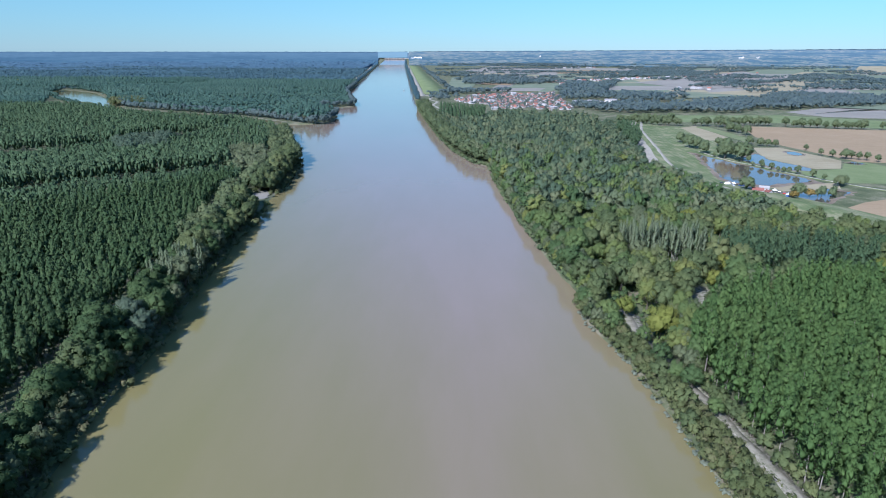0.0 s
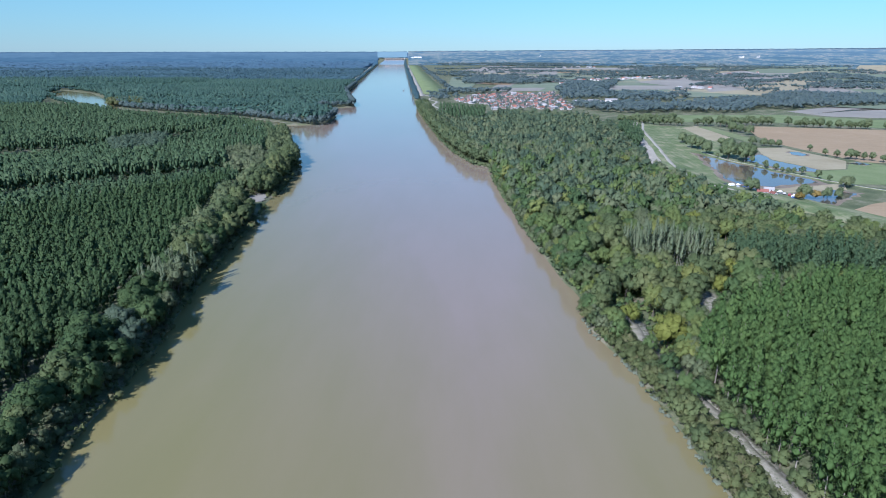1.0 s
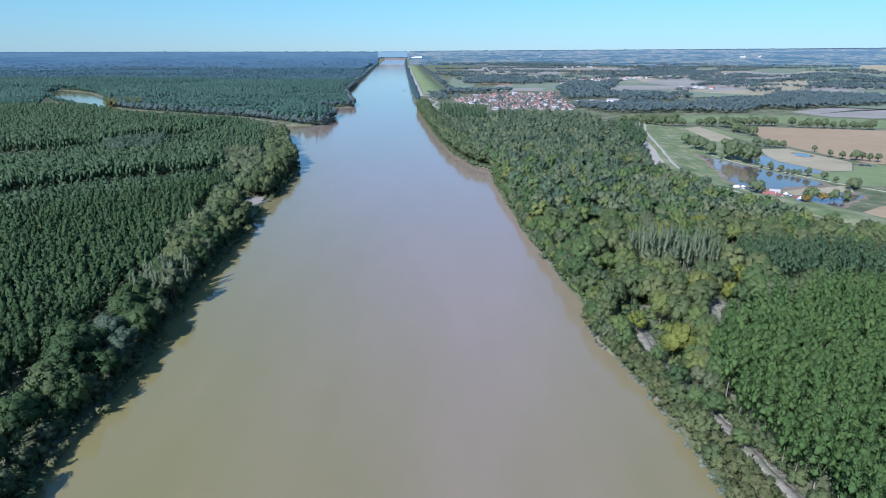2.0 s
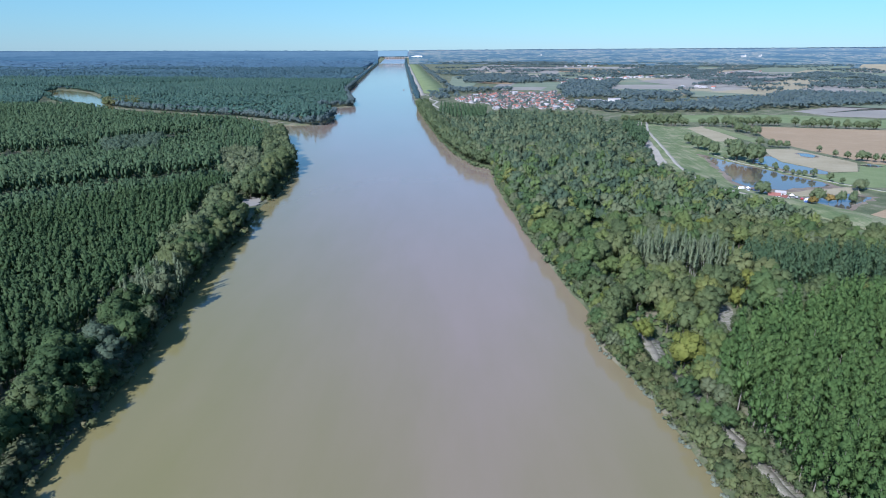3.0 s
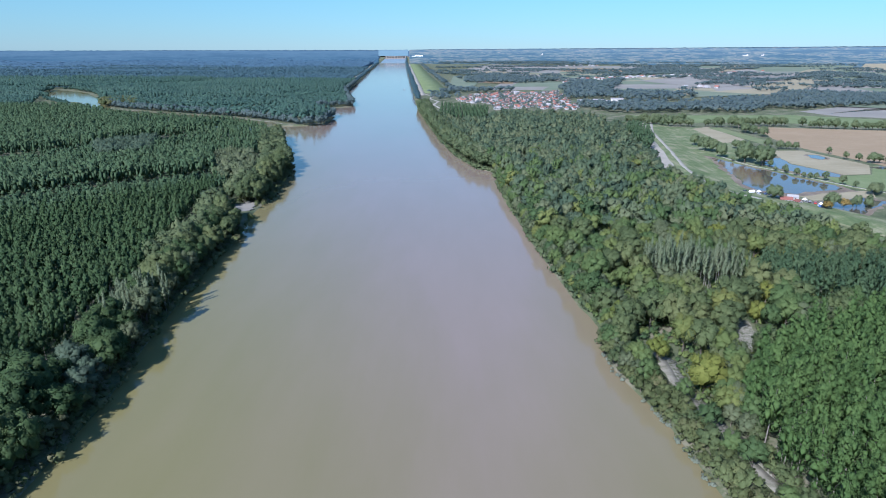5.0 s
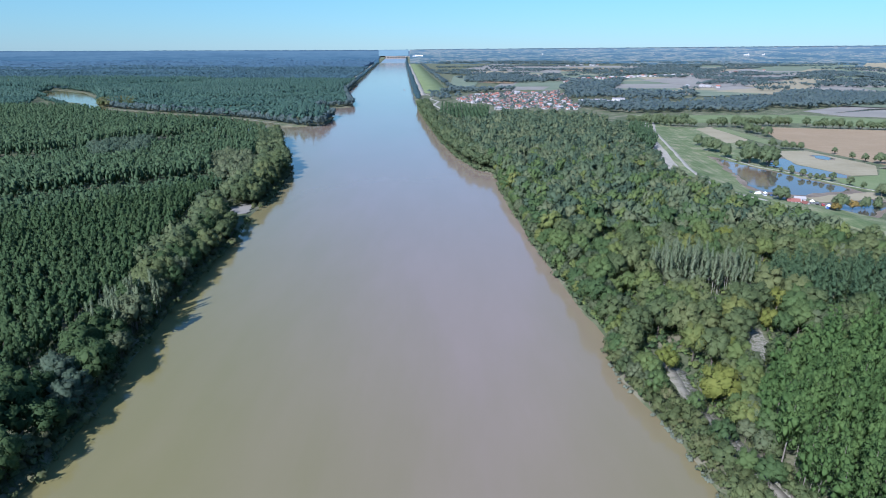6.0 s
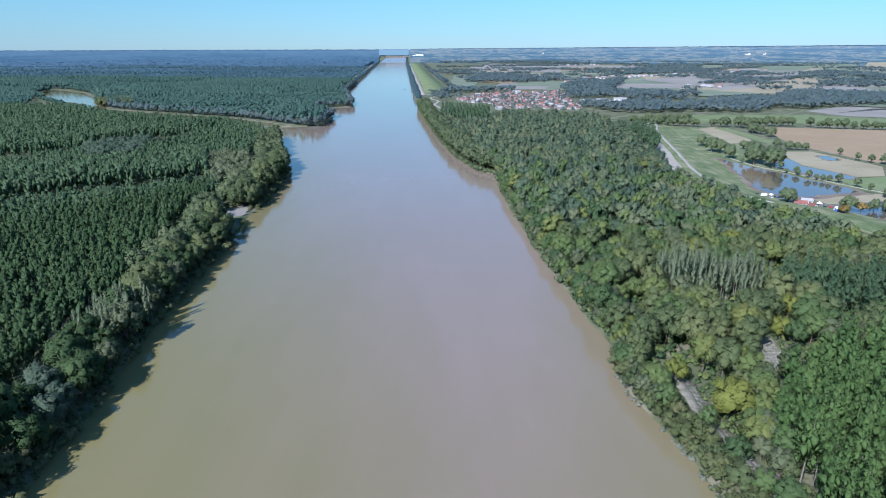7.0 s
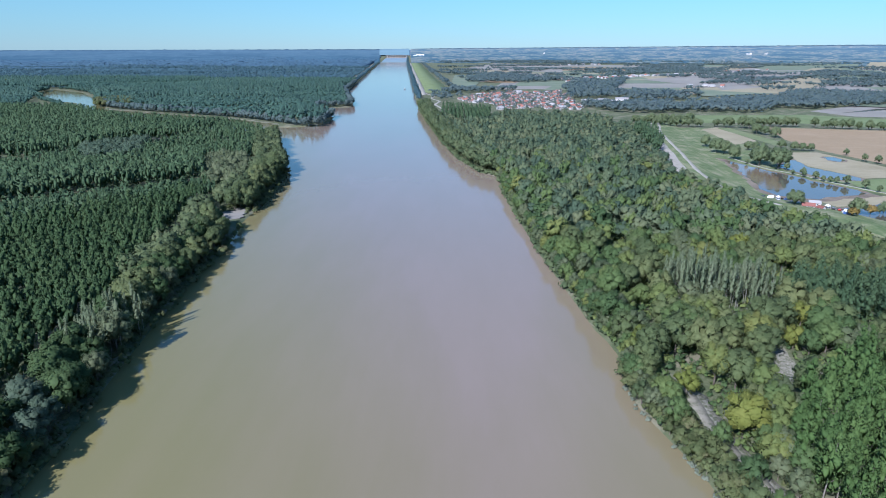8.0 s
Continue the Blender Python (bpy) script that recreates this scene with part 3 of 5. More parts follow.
CLEARINGS = [[(105, 228), (112, 238), (115, 254), (109, 258), (105, 245), (100, 233)], [(106, 270), (114, 262), (118, 270), (110, 286)], [(118, 256), (134, 260), (134, 266), (119, 264)],
             [(74, 345), (82, 347), (81, 360), (74, 357)], [(206, 300), (214, 301), (213, 308), (205, 307)], [(145, 258), (160, 262), (158, 268), (146, 264)], [(118, 231), (128, 233), (131, 242), (124, 244), (117, 238)], [(89, 203), (92, 204), (91, 218), (88, 216)], [(116, 284), (121, 284), (122, 291), (117, 291)]]
CORRIDOR = [(-62, 1500), (-34, 1500), (2, 1140), (-6, 960), (-26, 960), (-34, 1130)]
ROAD = [(97, -60), (93, 20), (89, 70), (86, 95), (84, 112), (82.5, 128), (80.5, 145), (78, 160), (76.3, 175), (73, 190), (70.8, 202), (71.3, 212), (72.3, 222), (70, 233)]
DIKE = [(305, 1010), (280, 900), (250, 799), (224, 662), (203, 560), (197, 510), (201, 471), (213, 448), (232, 425), (249, 386), (268, 345), (310, 290), (370, 230)]
FRONT_1 = [(-301, 407), (-275, 428), (-250, 457), (-199, 491), (-166, 517)]
FRONT_2 = [(-560, 560), (-420, 580), (-362, 591), (-339, 631), (-343, 662), (-310, 698), (-270, 720)]
LAGOON = [(-593, 1107), (-640, 1140), (-694, 1215), (-773, 1291), (-850, 1400), (-909, 1510), (-903, 1551), (-790, 1442), (-710, 1319), (-638, 1192)]

sheet("lagoon", wavy([((x + 745) * 1.22 - 745, (y - 1320) * 1.1 + 1320) for x, y in LAGOON], 30.0, 4.0, 31), LAND + 0.10, WATER, "still lagoon among the floodplain woods", "water")
sheet("side_channel", wavy([(-232, 815), (-232, 885), (-238, 898), (-300, 946), (-413, 1022), (-555, 1080), (-600, 1120), (-640, 1100), (-610, 1050), (-540, 1010), (-480, 945), (-330, 860)], 20.0, 2.0, 33), LAND + 0.05, WATER, "narrow side channel of muddy water", "water")
strip("silt_bank", [(-222, 892), (-290, 950), (-412, 1013), (-480, 1047), (-556, 1092), (-600, 1125)], 3.6, LAND + 0.08, TRACK, "pale dry bank of an old side channel", "ground", 1.5)
for i, c in enumerate(CLEARINGS):
    sheet("clearing", wavy(c, 3.0, 0.7, 40 + i), LAND + 0.08, SAND, "bare patch of pale silt between the trees", "ground")
strip("verge", [(px + 0.8, py) for px, py in ROAD], 4.8, LAND + 0.06, SAND, "pale silted strip beside the forest track", "ground", 1.5)
strip("track", ROAD, 2.6, LAND + 0.12, TRACK, "grey-brown dirt track along the river bank", "track", 0.6)

# dike: grassy bank with a track on its crown
strip("dike", DIKE, 8.0, 0.0, GRASS, "long grassy flood dike with mown slopes", "dike", 0.3,
      [(-26, 1.0), (-20, 1.6), (-8, 2.9), (-3.0, 3.4), (3.0, 3.4), (9, 2.6), (18, 1.6), (24, 1.0)][::-1])
strip("gravel_berm", DIKE[1:5], 6.0, 1.6, GRAVEL, "pale gravel berm along the foot of the dike", "track", 0.6, [(16, 0.42), (13, 0.72), (9, 1.12), (7, 1.38)])
for off, up in ((-15.5, 2.1),):
    strip("mown_strip", DIKE[4:], 3.0, 0.06, MOWN, "pale strip of mown grass on the dike slope", "grass", 0.8, [(-off + 1.6, up - 0.17), (-off - 1.6, up + 0.17)], seed=int(90 + off))
strip("dike_track", DIKE[:8], 3.2, 3.5, GRAVEL, "gravel track on the crown of the dike", "track", 0.25)


def line_gap(line, x, y):
    """How far the places lie in front of (nearer than) a line drawn across."""
    p = np.asarray(line, float)
    return np.interp(x, p[:, 0], p[:, 1]) - y


def clear_of(x, y, polys):
    keep = np.ones(len(x), bool)
    for p in polys:
        keep &= ~inside(p, x, y)
    return keep


def grown(poly, k):
    """The polygon made larger about its middle."""
    p = np.asarray(poly, float)
    return (p.mean(0) + (p - p.mean(0)) * k).tolist()


def off_line(line, x, y, gap):
    """Which places keep that distance from a line."""
    p = np.asarray(line, float)
    best = np.full(len(x), 1e9)
    for a, b in zip(p[:-1], p[1:]):
        d = b - a
        t = np.clip(((x - a[0]) * d[0] + (y - a[1]) * d[1]) / (d @ d), 0, 1)
        best = np.minimum(best, np.hypot(x - a[0] - t * d[0], y - a[1] - t * d[1]))
    return best > gap


GROVES = [([(-206, 586), (-184, 602), (-154, 540), (-145, 484), (-162, 470), (-180, 512)], LEAF_WILLOW, "pale olive grove among the plantations", 0.9, 1.25),
          ([(-335, 628), (-306, 690), (-266, 590), (-302, 568)], LEAF_TEAL, "grey-green willow grove between plantations", 1.0, 1.3),
          ([(-600, 1128), (-640, 1215), (-580, 1230), (-535, 1125)], LEAF_SCRUB, "brownish grove beside the lagoon", 0.8, 1.1)]
# trees that stand out on the far bank: kind, place, size
BANK_TREES = [("willow", -108, 247, 1.25), ("willow", -105, 229, 0.75), ("willow", -113, 254, 0.8), ("willow", -113, 299, 0.95), ("mixed", -117, 293, 0.95), ("teal", -110, 206, 1.0), ("teal", -104, 203, 0.8),
              ("teal", -103, 196, 0.85), ("teal", -116, 212, 0.8), ("dark", -112, 188, 1.1), ("dark", -110, 180, 1.05), ("dark", -119, 194, 1.0), ("yellow", -124, 352, 0.6), ("teal", -151, 423, 0.9),
              ("mixed", -133, 540, 1.1), ("mixed", -138, 556, 1.05), ("mixed", -131, 522, 1.1), ("mixed", -134, 502, 1.1), ("mixed", -130, 482, 1.0), ("mixed", -142, 573, 1.0), ("mixed", -129, 464, 0.95), ("mixed", -139, 531, 1.1)]

INLET = [(-106, 386), (-124, 388), (-144, 414), (-144, 436), (-116, 436)]
# ---- kinds of tree ----
rng = np.random.default_rng(11)
poplars = [make_tree("poplar_tree", 100 + i, "poplar", 19.5, 5, LEAF_YOUNG, BARK_PALE, "slender green poplar with a pale trunk in a plantation", leaves=50, boughs=13, size=0.25) for i in range(5)]
mixed = [make_tree("broadleaf_tree", 120 + i, "full" if i % 2 else "broad", 13.5, 10.0, LEAF_MIXED, BARK, "leafy floodplain tree with an uneven domed crown", leaves=58, boughs=17, size=0.33) for i in range(6)]
mixed_low = [make_tree("olive_bank_tree", 130 + i, "full", 14, 10.5, LEAF_OLIVE, BARK, "olive-green bank tree with a crown reaching low", leaves=58, boughs=17, size=0.33) for i in range(3)]
willows = [make_tree("willow_tree", 140 + i, "full", 12, 8.6, LEAF_WILLOW, BARK, "grey-green willow leaning over the river bank", leaves=54, boughs=16, size=0.30) for i in range(3)]
teals = [make_tree("willow_tree", 146 + i, "full", 12, 9.5, LEAF_TEAL, BARK, "blue-green willow with a dense low crown", leaves=54, boughs=16, size=0.32) for i in range(2)]
darks = [make_tree("bank_tree", 150 + i, "full", 15, 11.5, LEAF_BANK, BARK, "dark green broad tree on the river bank", leaves=58, boughs=17, size=0.36) for i in range(4)]
yellows = [make_tree("yellow_tree", 160 + i, "full", 13, 11.0, LEAF_YELLOW, BARK, "tree turning yellow-green in early autumn", leaves=58, boughs=17, size=0.33) for i in range(2)]
scrubs = [make_tree("bush", 170 + i, "bush", 5.2, 6.0, LEAF_SCRUB, BARK, "rounded grey-green bush at the water's edge", "bush", leaves=36, boughs=9, size=0.28) for i in range(4)]
small = [make_tree("young_tree", 176 + i, "bush", 5.5, 5.0, LEAF_OLIVE, BARK, "young leafy tree with branches down to the ground", leaves=36, boughs=8, size=0.27) for i in range(3)]
reeds = [make_tree("reed_clump", 190 + i, "bush", 1.8, 3.2, LEAF_PALE, BARK, "pale grey-green clump of reeds in the shallows", "reeds", leaves=16, boughs=6, size=0.26) for i in range(2)]
bares = [make_tree("bare_poplar", 180 + i, "bare", 18, 4, LEAF_THIN, BARK_WHITE, "thin tall poplar with a pale bare trunk", leaves=30, boughs=6, size=0.24) for i in range(3)]
dark_poplars = [make_tree("poplar_tree", 106 + i, "poplar", 19.5, 5, LEAF_POPLAR, BARK_PALE, "dark green poplar in a dense plantation", leaves=50, boughs=13, size=0.25) for i in range(3)]
templates = dark_poplars + teals + mixed_low + poplars + mixed + willows + darks + yellows + scrubs + bares + small + reeds

mid_pop = [with_stem(crown_arrays(np.random.default_rng(200 + i), poplar_lobes(np.random.default_rng(300 + i), 18.5, 6), 13, 0.55, 0.72, 1.0), 9) for i in range(5)]
mid_mix = [with_stem(crown_arrays(np.random.default_rng(210 + i), broad_lobes(np.random.default_rng(310 + i), 13.5, 10, 8, 0.12), 15, 0.62, 0.86), 6) for i in range(6)]
fine_pop = [with_stem(crown_arrays(np.random.default_rng(205 + i), poplar_lobes(np.random.default_rng(305 + i), 18.5, 8), 28, 0.30, 0.68, 1.0), 9) for i in range(5)]
far_pop = [crown_arrays(np.random.default_rng(220 + i), poplar_lobes(np.random.default_rng(320 + i), 18, 2), 4, 0.95, lift=1.0) for i in range(5)]
far_mix = [crown_arrays(np.random.default_rng(230 + i), broad_lobes(np.random.default_rng(330 + i), 13, 10.5, 4, 0.1), 5, 1.2, 0.84) for i in range(5)]

# ---- plantation of poplars beyond the track ----
x, y = scatter(PLANT_R, 4.9, rng, 0.14, 0.35)
k = in_wedge(x, y, 6)
x, y = x[k], y[k]
near = np.argsort(np.hypot(x - 70, y - 60))
a, b = near[:200], near[200:]
place(poplars, x[a], y[a], rng, 0.8, 1.12, group="poplar plantation by the track")
woods("poplar_plantation", fine_pop, x[b], y[b], np.full(len(b), LAND), rng.uniform(0.86, 1.08, len(b)), rng, LEAF_YOUNG, "dense plantation of green poplars in rows")

# ---- mixed floodplain forest ----
SPOTS = [(77, 201, 1.15), (65, 250, 0.8), (117, 252, 0.75), (128, 268, 0.9), (93, 232, 0.7), (70, 222, 0.7)]
x, y = scatter(FOREST_R, 7.5, rng, 0.34)
k = in_wedge(x, y, 10) & clear_of(x, y, [grown(p, 1.7 if p[0][1] > 330 else 1.2) for p in CLEARINGS] + [[(px - 0.4 * q, py - q) for px, py in CLEARINGS[i]] for i in (0, 6, 7) for q in (4, 8, 12, 16)]) & off_line(ROAD, x, y, 6.8) & off_line(DIKE, x, y, 13) & (off_line(DIKE, x, y, 21) | (y < 540)) & ~inside(CORRIDOR, x, y)
for sx, sy, ss in SPOTS:
    k &= np.hypot(x - sx, y - sy) > 6.5
STAND = wavy([(86, 292), (112, 281), (124, 277), (131, 288), (102, 312), (89, 306)], 6.0, 2.0, 17)
DARK_R = [(131, 277), (158, 260), (186, 262), (206, 276), (196, 300), (150, 305), (133, 292)]
k &= ~inside(STAND, x, y) & ~inside(DARK_R, x, y)
x, y = x[k], y[k]
near = np.argsort(y + 0.2 * np.abs(x - 90))
a, b = near[:300], near[300:]
u = rng.uniform(size=len(a))
place(mixed, x[a[u < 0.5]], y[a[u < 0.5]], rng, 0.65, 1.2, group="floodplain forest")
place(mixed_low, x[a[(u >= 0.5) & (u < 0.84)]], y[a[(u >= 0.5) & (u < 0.84)]], rng, 0.65, 1.2, group="floodplain forest")
place(willows, x[a[(u >= 0.84) & (u < 0.95)]], y[a[(u >= 0.84) & (u < 0.95)]], rng, 0.8, 1.2, group="floodplain forest")
place(yellows, x[a[u >= 0.965]], y[a[u >= 0.965]], rng, 0.6, 0.95, group="floodplain forest")
for sx, sy, ss in SPOTS:
    place(yellows, [sx], [sy], rng, ss, ss, group="floodplain forest")
m = b[y[b] < 620]
f = b[y[b] >= 620]
green = rng.uniform(size=len(m)) < np.interp(y[m], [280, 560], [0.65, 0.2])
for part_of, mat, label in ((m[green], LEAF_MIXED, "fresh green and yellowish trees of the floodplain forest"), (m[~green], LEAF_GREY, "mixed green and olive floodplain forest")):
    low = np.where(off_line(DIKE, x[part_of], y[part_of], 55), 1.0, np.where(y[part_of] > 480, 0.6, 0.85))
    woods("forest", mid_mix, x[part_of], y[part_of], np.full(len(part_of), LAND), rng.uniform(0.7, 1.4, len(part_of)) * low, rng, mat, label, w=rng.uniform(0.75, 1.32, len(part_of)) * np.sqrt(low))
woods("forest", far_mix, x[f], y[f], np.full(len(f), LAND), rng.uniform(0.75, 1.35, len(f)) * np.where(off_line(DIKE, x[f], y[f], 60), 1.0, 0.6), rng, LEAF_GREY, "mixed green and olive floodplain forest, farther along the river", w=rng.uniform(0.75, 1.3, len(f)))
x, y = scatter([(-8, 1090), (64, 1018), (54, 880), (12, 880), (-10, 930)], 5.5, rng, 0.15)
woods("poplar_plantation", far_pop, x, y, np.full(len(x), LAND), rng.uniform(0.85, 1.0, len(x)), rng, LEAF_STAND_HAZED, "dark block of poplars in front of the village")
x, y = scatter([(232, 825), (240, 795), (212, 672), (192, 634), (216, 794)], 5.5, rng, 0.15)
woods("poplar_plantation", far_pop, x, y, np.full(len(x), LAND), rng.uniform(0.85, 1.0, len(x)), rng, LEAF_STAND_HAZED, "dark stand of poplars beside the dike")
x, y = scatter(STAND, 2.9, rng, 0.40)
place(bares, x, y, rng, 0.62, 1.08, group="stand of bare poplars")
x, y = scatter(DARK_R, 4.9, rng, 0.18)
woods("poplar_plantation", fine_pop, x, y, np.full(len(x), LAND), rng.uniform(0.75, 0.98, len(x)), rng, LEAF_STAND_HAZED, "dark green stand of poplars beside the bare ones")

# ---- undergrowth of the near forest ----
low_bush = [crown_arrays(np.random.default_rng(260 + i), [((0.5, 0.3, 1.2), (1.5, 1.5, 1.2)), ((-0.7, -0.4, 1.0), (1.3, 1.3, 1.3))], 7, 0.5) for i in range(4)]
x, y = scatter([(58, 196), (50, 360), (44, 548), (190, 548), (186, 430), (236, 322), (240, 242), (159, 248), (120, 232), (96, 212), (84, 192)], 3.3, rng, 0.35)
k = clear_of(x, y, CLEARINGS) & off_line(ROAD, x, y, 3.4) & (x > bank_r(y) + 1.5) & off_line(DIKE, x, y, 15)
woods("undergrowth", low_bush, x[k], y[k], np.full(k.sum(), LAND), rng.uniform(0.6, 1.4, k.sum()), rng, LEAF_MIXED, "dense low undergrowth between the forest trees", "undergrowth")
yy = np.arange(100, 870, 3.0)
x, y = np.concatenate([bank_l(yy) - 1.0, bank_l(yy) - 5.0]) + rng.normal(0, 0.9, 2 * len(yy)), np.concatenate([yy, yy + 1.5])
k = ~inside(INLET, x, y)
woods("undergrowth", low_bush, x[k], y[k], np.full(k.sum(), 0.3), rng.uniform(0.6, 1.7, k.sum()), rng, LEAF_SCRUB, "low bushes hanging over the river bank", "undergrowth")

q2 = np.arange(236, 1150, 2.6)
woods("undergrowth", low_bush, bank_r(q2) + 2.4 + rng.normal(0, 0.8, len(q2)), q2, np.full(len(q2), 0.2), rng.uniform(0.9, 2.0, len(q2)), rng, LEAF_SHORE, "low bushes at the foot of the forest along the water", "undergrowth")
x, y = scatter([(69, 60), (66.5, 121), (64, 149), (60, 190), (56, 212), (66, 228), (96, 214), (86, 190), (82, 167), (85, 145), (88, 128), (92, 60)], 2.7, rng, 0.35)
k = off_line(ROAD, x - 0.8, y, 2.5) & (rng.uniform(size=len(x)) < 0.8)
woods("undergrowth", low_bush, x[k], y[k], np.full(k.sum(), LAND - 0.5), rng.uniform(0.25, 0.85, k.sum()), rng, LEAF_SCRUB, "low weeds and brambles beside the track", "undergrowth")

# ---- bushes between river and track ----
yy = np.arange(-40, 236, 3.4)
xx = np.concatenate([bank_r(yy) + 2.2 + rng.uniform(-0.8, 0.8, len(yy)), bank_r(yy) + 6.5 + rng.uniform(-1.0, 1.0, len(yy))])
yy = np.concatenate([yy, yy + 1.7]) + rng.normal(0, 0.6, 2 * len(yy))
k = off_line(ROAD, xx, yy, 4.6)
u = rng.uniform(size=len(xx))
place(scrubs, xx[k & (u < 0.6)], yy[k & (u < 0.6)], rng, 0.6, 1.3, z=0.8, group="bushes on the river bank")
place(small, xx[k & (u >= 0.6)], yy[k & (u >= 0.6)], rng, 0.75, 1.35, z=0.8, group="bushes on the river bank")
place(mixed, [76, 75, 72, 71, 69.5], [152, 166, 171, 183, 197], rng, 0.5, 0.7, group="trees beside the track")
x, y = scatter([(77.5, 180), (81, 174), (86, 190), (99, 213), (92, 216), (80, 203)], 5.2, rng, 0.25)
u = rng.uniform(size=len(x))
place(mixed, x[u < 0.5], y[u < 0.5], rng, 0.6, 0.95, group="trees beside the track")
place(willows, x[u >= 0.5], y[u >= 0.5], rng, 0.6, 1.0, group="trees beside the track")
yy = np.concatenate([rng.uniform(118, 200, 60), rng.uniform(205, 232, 12)])
place(reeds, bank_r(yy) + rng.uniform(-0.3, 0.8, len(yy)), yy, rng, 0.28, 0.6, z=0.0, group="reeds at the water's edge")
yy = np.arange(112, 192, 2.6)
xx = np.interp(yy, [108, 128, 145, 167, 190], [87.5, 84.5, 82.5, 79.5, 82.5]) + rng.uniform(-0.7, 0.9, len(yy))
k = rng.uniform(size=len(yy)) < 0.75
xx, yy, k = np.append(xx, rng.uniform(79, 88, 12)), np.append(yy, rng.uniform(178, 205, 12)), np.append(k, np.ones(12, bool))
place(small, xx[k], yy[k], rng, 0.55, 1.2, group="young growth on the plantation edge")
yy = np.arange(210, 560, 5.0)
xx = bank_r(yy) + 3.8 + rng.uniform(-1.0, 1.0, len(yy))
u = rng.uniform(size=len(yy))
place(mixed, xx[u < 0.55], yy[u < 0.55], rng, 0.55, 0.85, z=0.6, group="trees along the water's edge")
place(willows, xx[u >= 0.55], yy[u >= 0.55], rng, 0.5, 0.85, z=0.6, group="trees along the water's edge")

# ---- trees on the far bank ----
yy = np.arange(104, 560, 5.4)
first = bank_l(yy) - 5.5 + rng.uniform(-1.5, 1.0, len(yy))
second = bank_l(yy + 3) - 13.0 + rng.uniform(-2, 2, len(yy))

sandy = lambda px, py: ~inside(INLET, px, py)
apart = lambda px, py: np.min([np.hypot(px - q[1], py - q[2]) / q[3] for q in BANK_TREES], axis=0) > 6.0
u = rng.uniform(size=len(yy))
k = sandy(first, yy) & apart(first, yy)
olive = np.clip((yy - 300) / 120, 0, 0.92)
v = rng.uniform(size=len(yy))
m = k & (v < olive)
place(mixed_low, first[m], yy[m], rng, 0.75, 1.1, z=0.9, group="trees on the river bank")
k &= ~m
place(willows, first[k & (u < 0.3)], yy[k & (u < 0.3)], rng, 0.65, 1.05, z=0.9, group="trees on the river bank")
place(scrubs, first[k & (u >= 0.3) & (u < 0.6)], yy[k & (u >= 0.3) & (u < 0.6)], rng, 0.8, 1.5, z=0.9, group="trees on the river bank")
place(darks, first[k & (u >= 0.6)], yy[k & (u >= 0.6)], rng, 0.65, 1.0, z=0.9, group="trees on the river bank")
place(small, [-116, -119, -124, -140, -138], [392, 400, 390, 434, 410], rng, 0.5, 0.9, group="trees on the river bank")
for kind, px, py, ps in BANK_TREES:
    place({"willow": willows, "teal": teals, "dark": darks, "mixed": mixed_low, "yellow": yellows}[kind], [px - 2.5], [py], rng, ps * 1.2, ps * 1.2, group="trees on the river bank")
u = rng.uniform(size=len(yy))
k = sandy(second, yy + 3) & apart(second, yy + 3)
dim = np.where(yy > 400, 0.12, 0.75)
place(darks, second[k & (u < dim)], yy[k & (u < dim)] + 3, rng, 0.8, 1.1, group="trees on the river bank")
place(mixed_low, second[k & (u >= dim)], yy[k & (u >= dim)] + 3, rng, 0.9, 1.3, group="trees on the river bank")

q1, q2 = np.arange(558, 760, 4.5), np.arange(560, 1150, 5.0)
x, y = np.concatenate([bank_l(q1) - 4, bank_l(q1) - 11, bank_r(q2) + 5, bank_r(q2) + 10, bank_r(q2) + 15]), np.concatenate([q1, q1 + 2, q2, q2 + 2, q2 + 1])
x = x + rng.normal(0, 1.2, len(x))
woods("bank_trees", mid_mix, x, y, np.full(len(x), 0.9), rng.uniform(0.75, 1.3, len(x)), rng, LEAF_SHORE, "uneven line of trees along the water")
q1 = np.arange(-60, 106, 5.0)
x, y = np.concatenate([bank_l(q1) - 3, bank_l(q1) - 10, bank_l(q1) - 17]) + rng.normal(0, 1.5, 3 * len(q1)), np.concatenate([q1, q1 + 2, q1 + 4])
woods("bank_trees", mid_mix, x, y, np.full(len(x), 0.9), rng.uniform(0.7, 1.2, len(x)), rng, LEAF_OLIVE, "trees along the bank before the plantations")
q1 = np.arange(300, 745, 6.0)
x, y = np.concatenate([bank_l(q1) - 17, bank_l(q1) - 22]) + rng.normal(0, 1.2, 2 * len(q1)), np.concatenate([q1, q1 + 3])
k = ~inside(grown(INLET, 1.1), x, y)
woods("bank_trees", mid_mix, x[k], y[k], np.full(k.sum(), LAND), rng.uniform(0.8, 1.3, k.sum()), rng, LEAF_SHORE, "olive trees between the bank and the plantations")
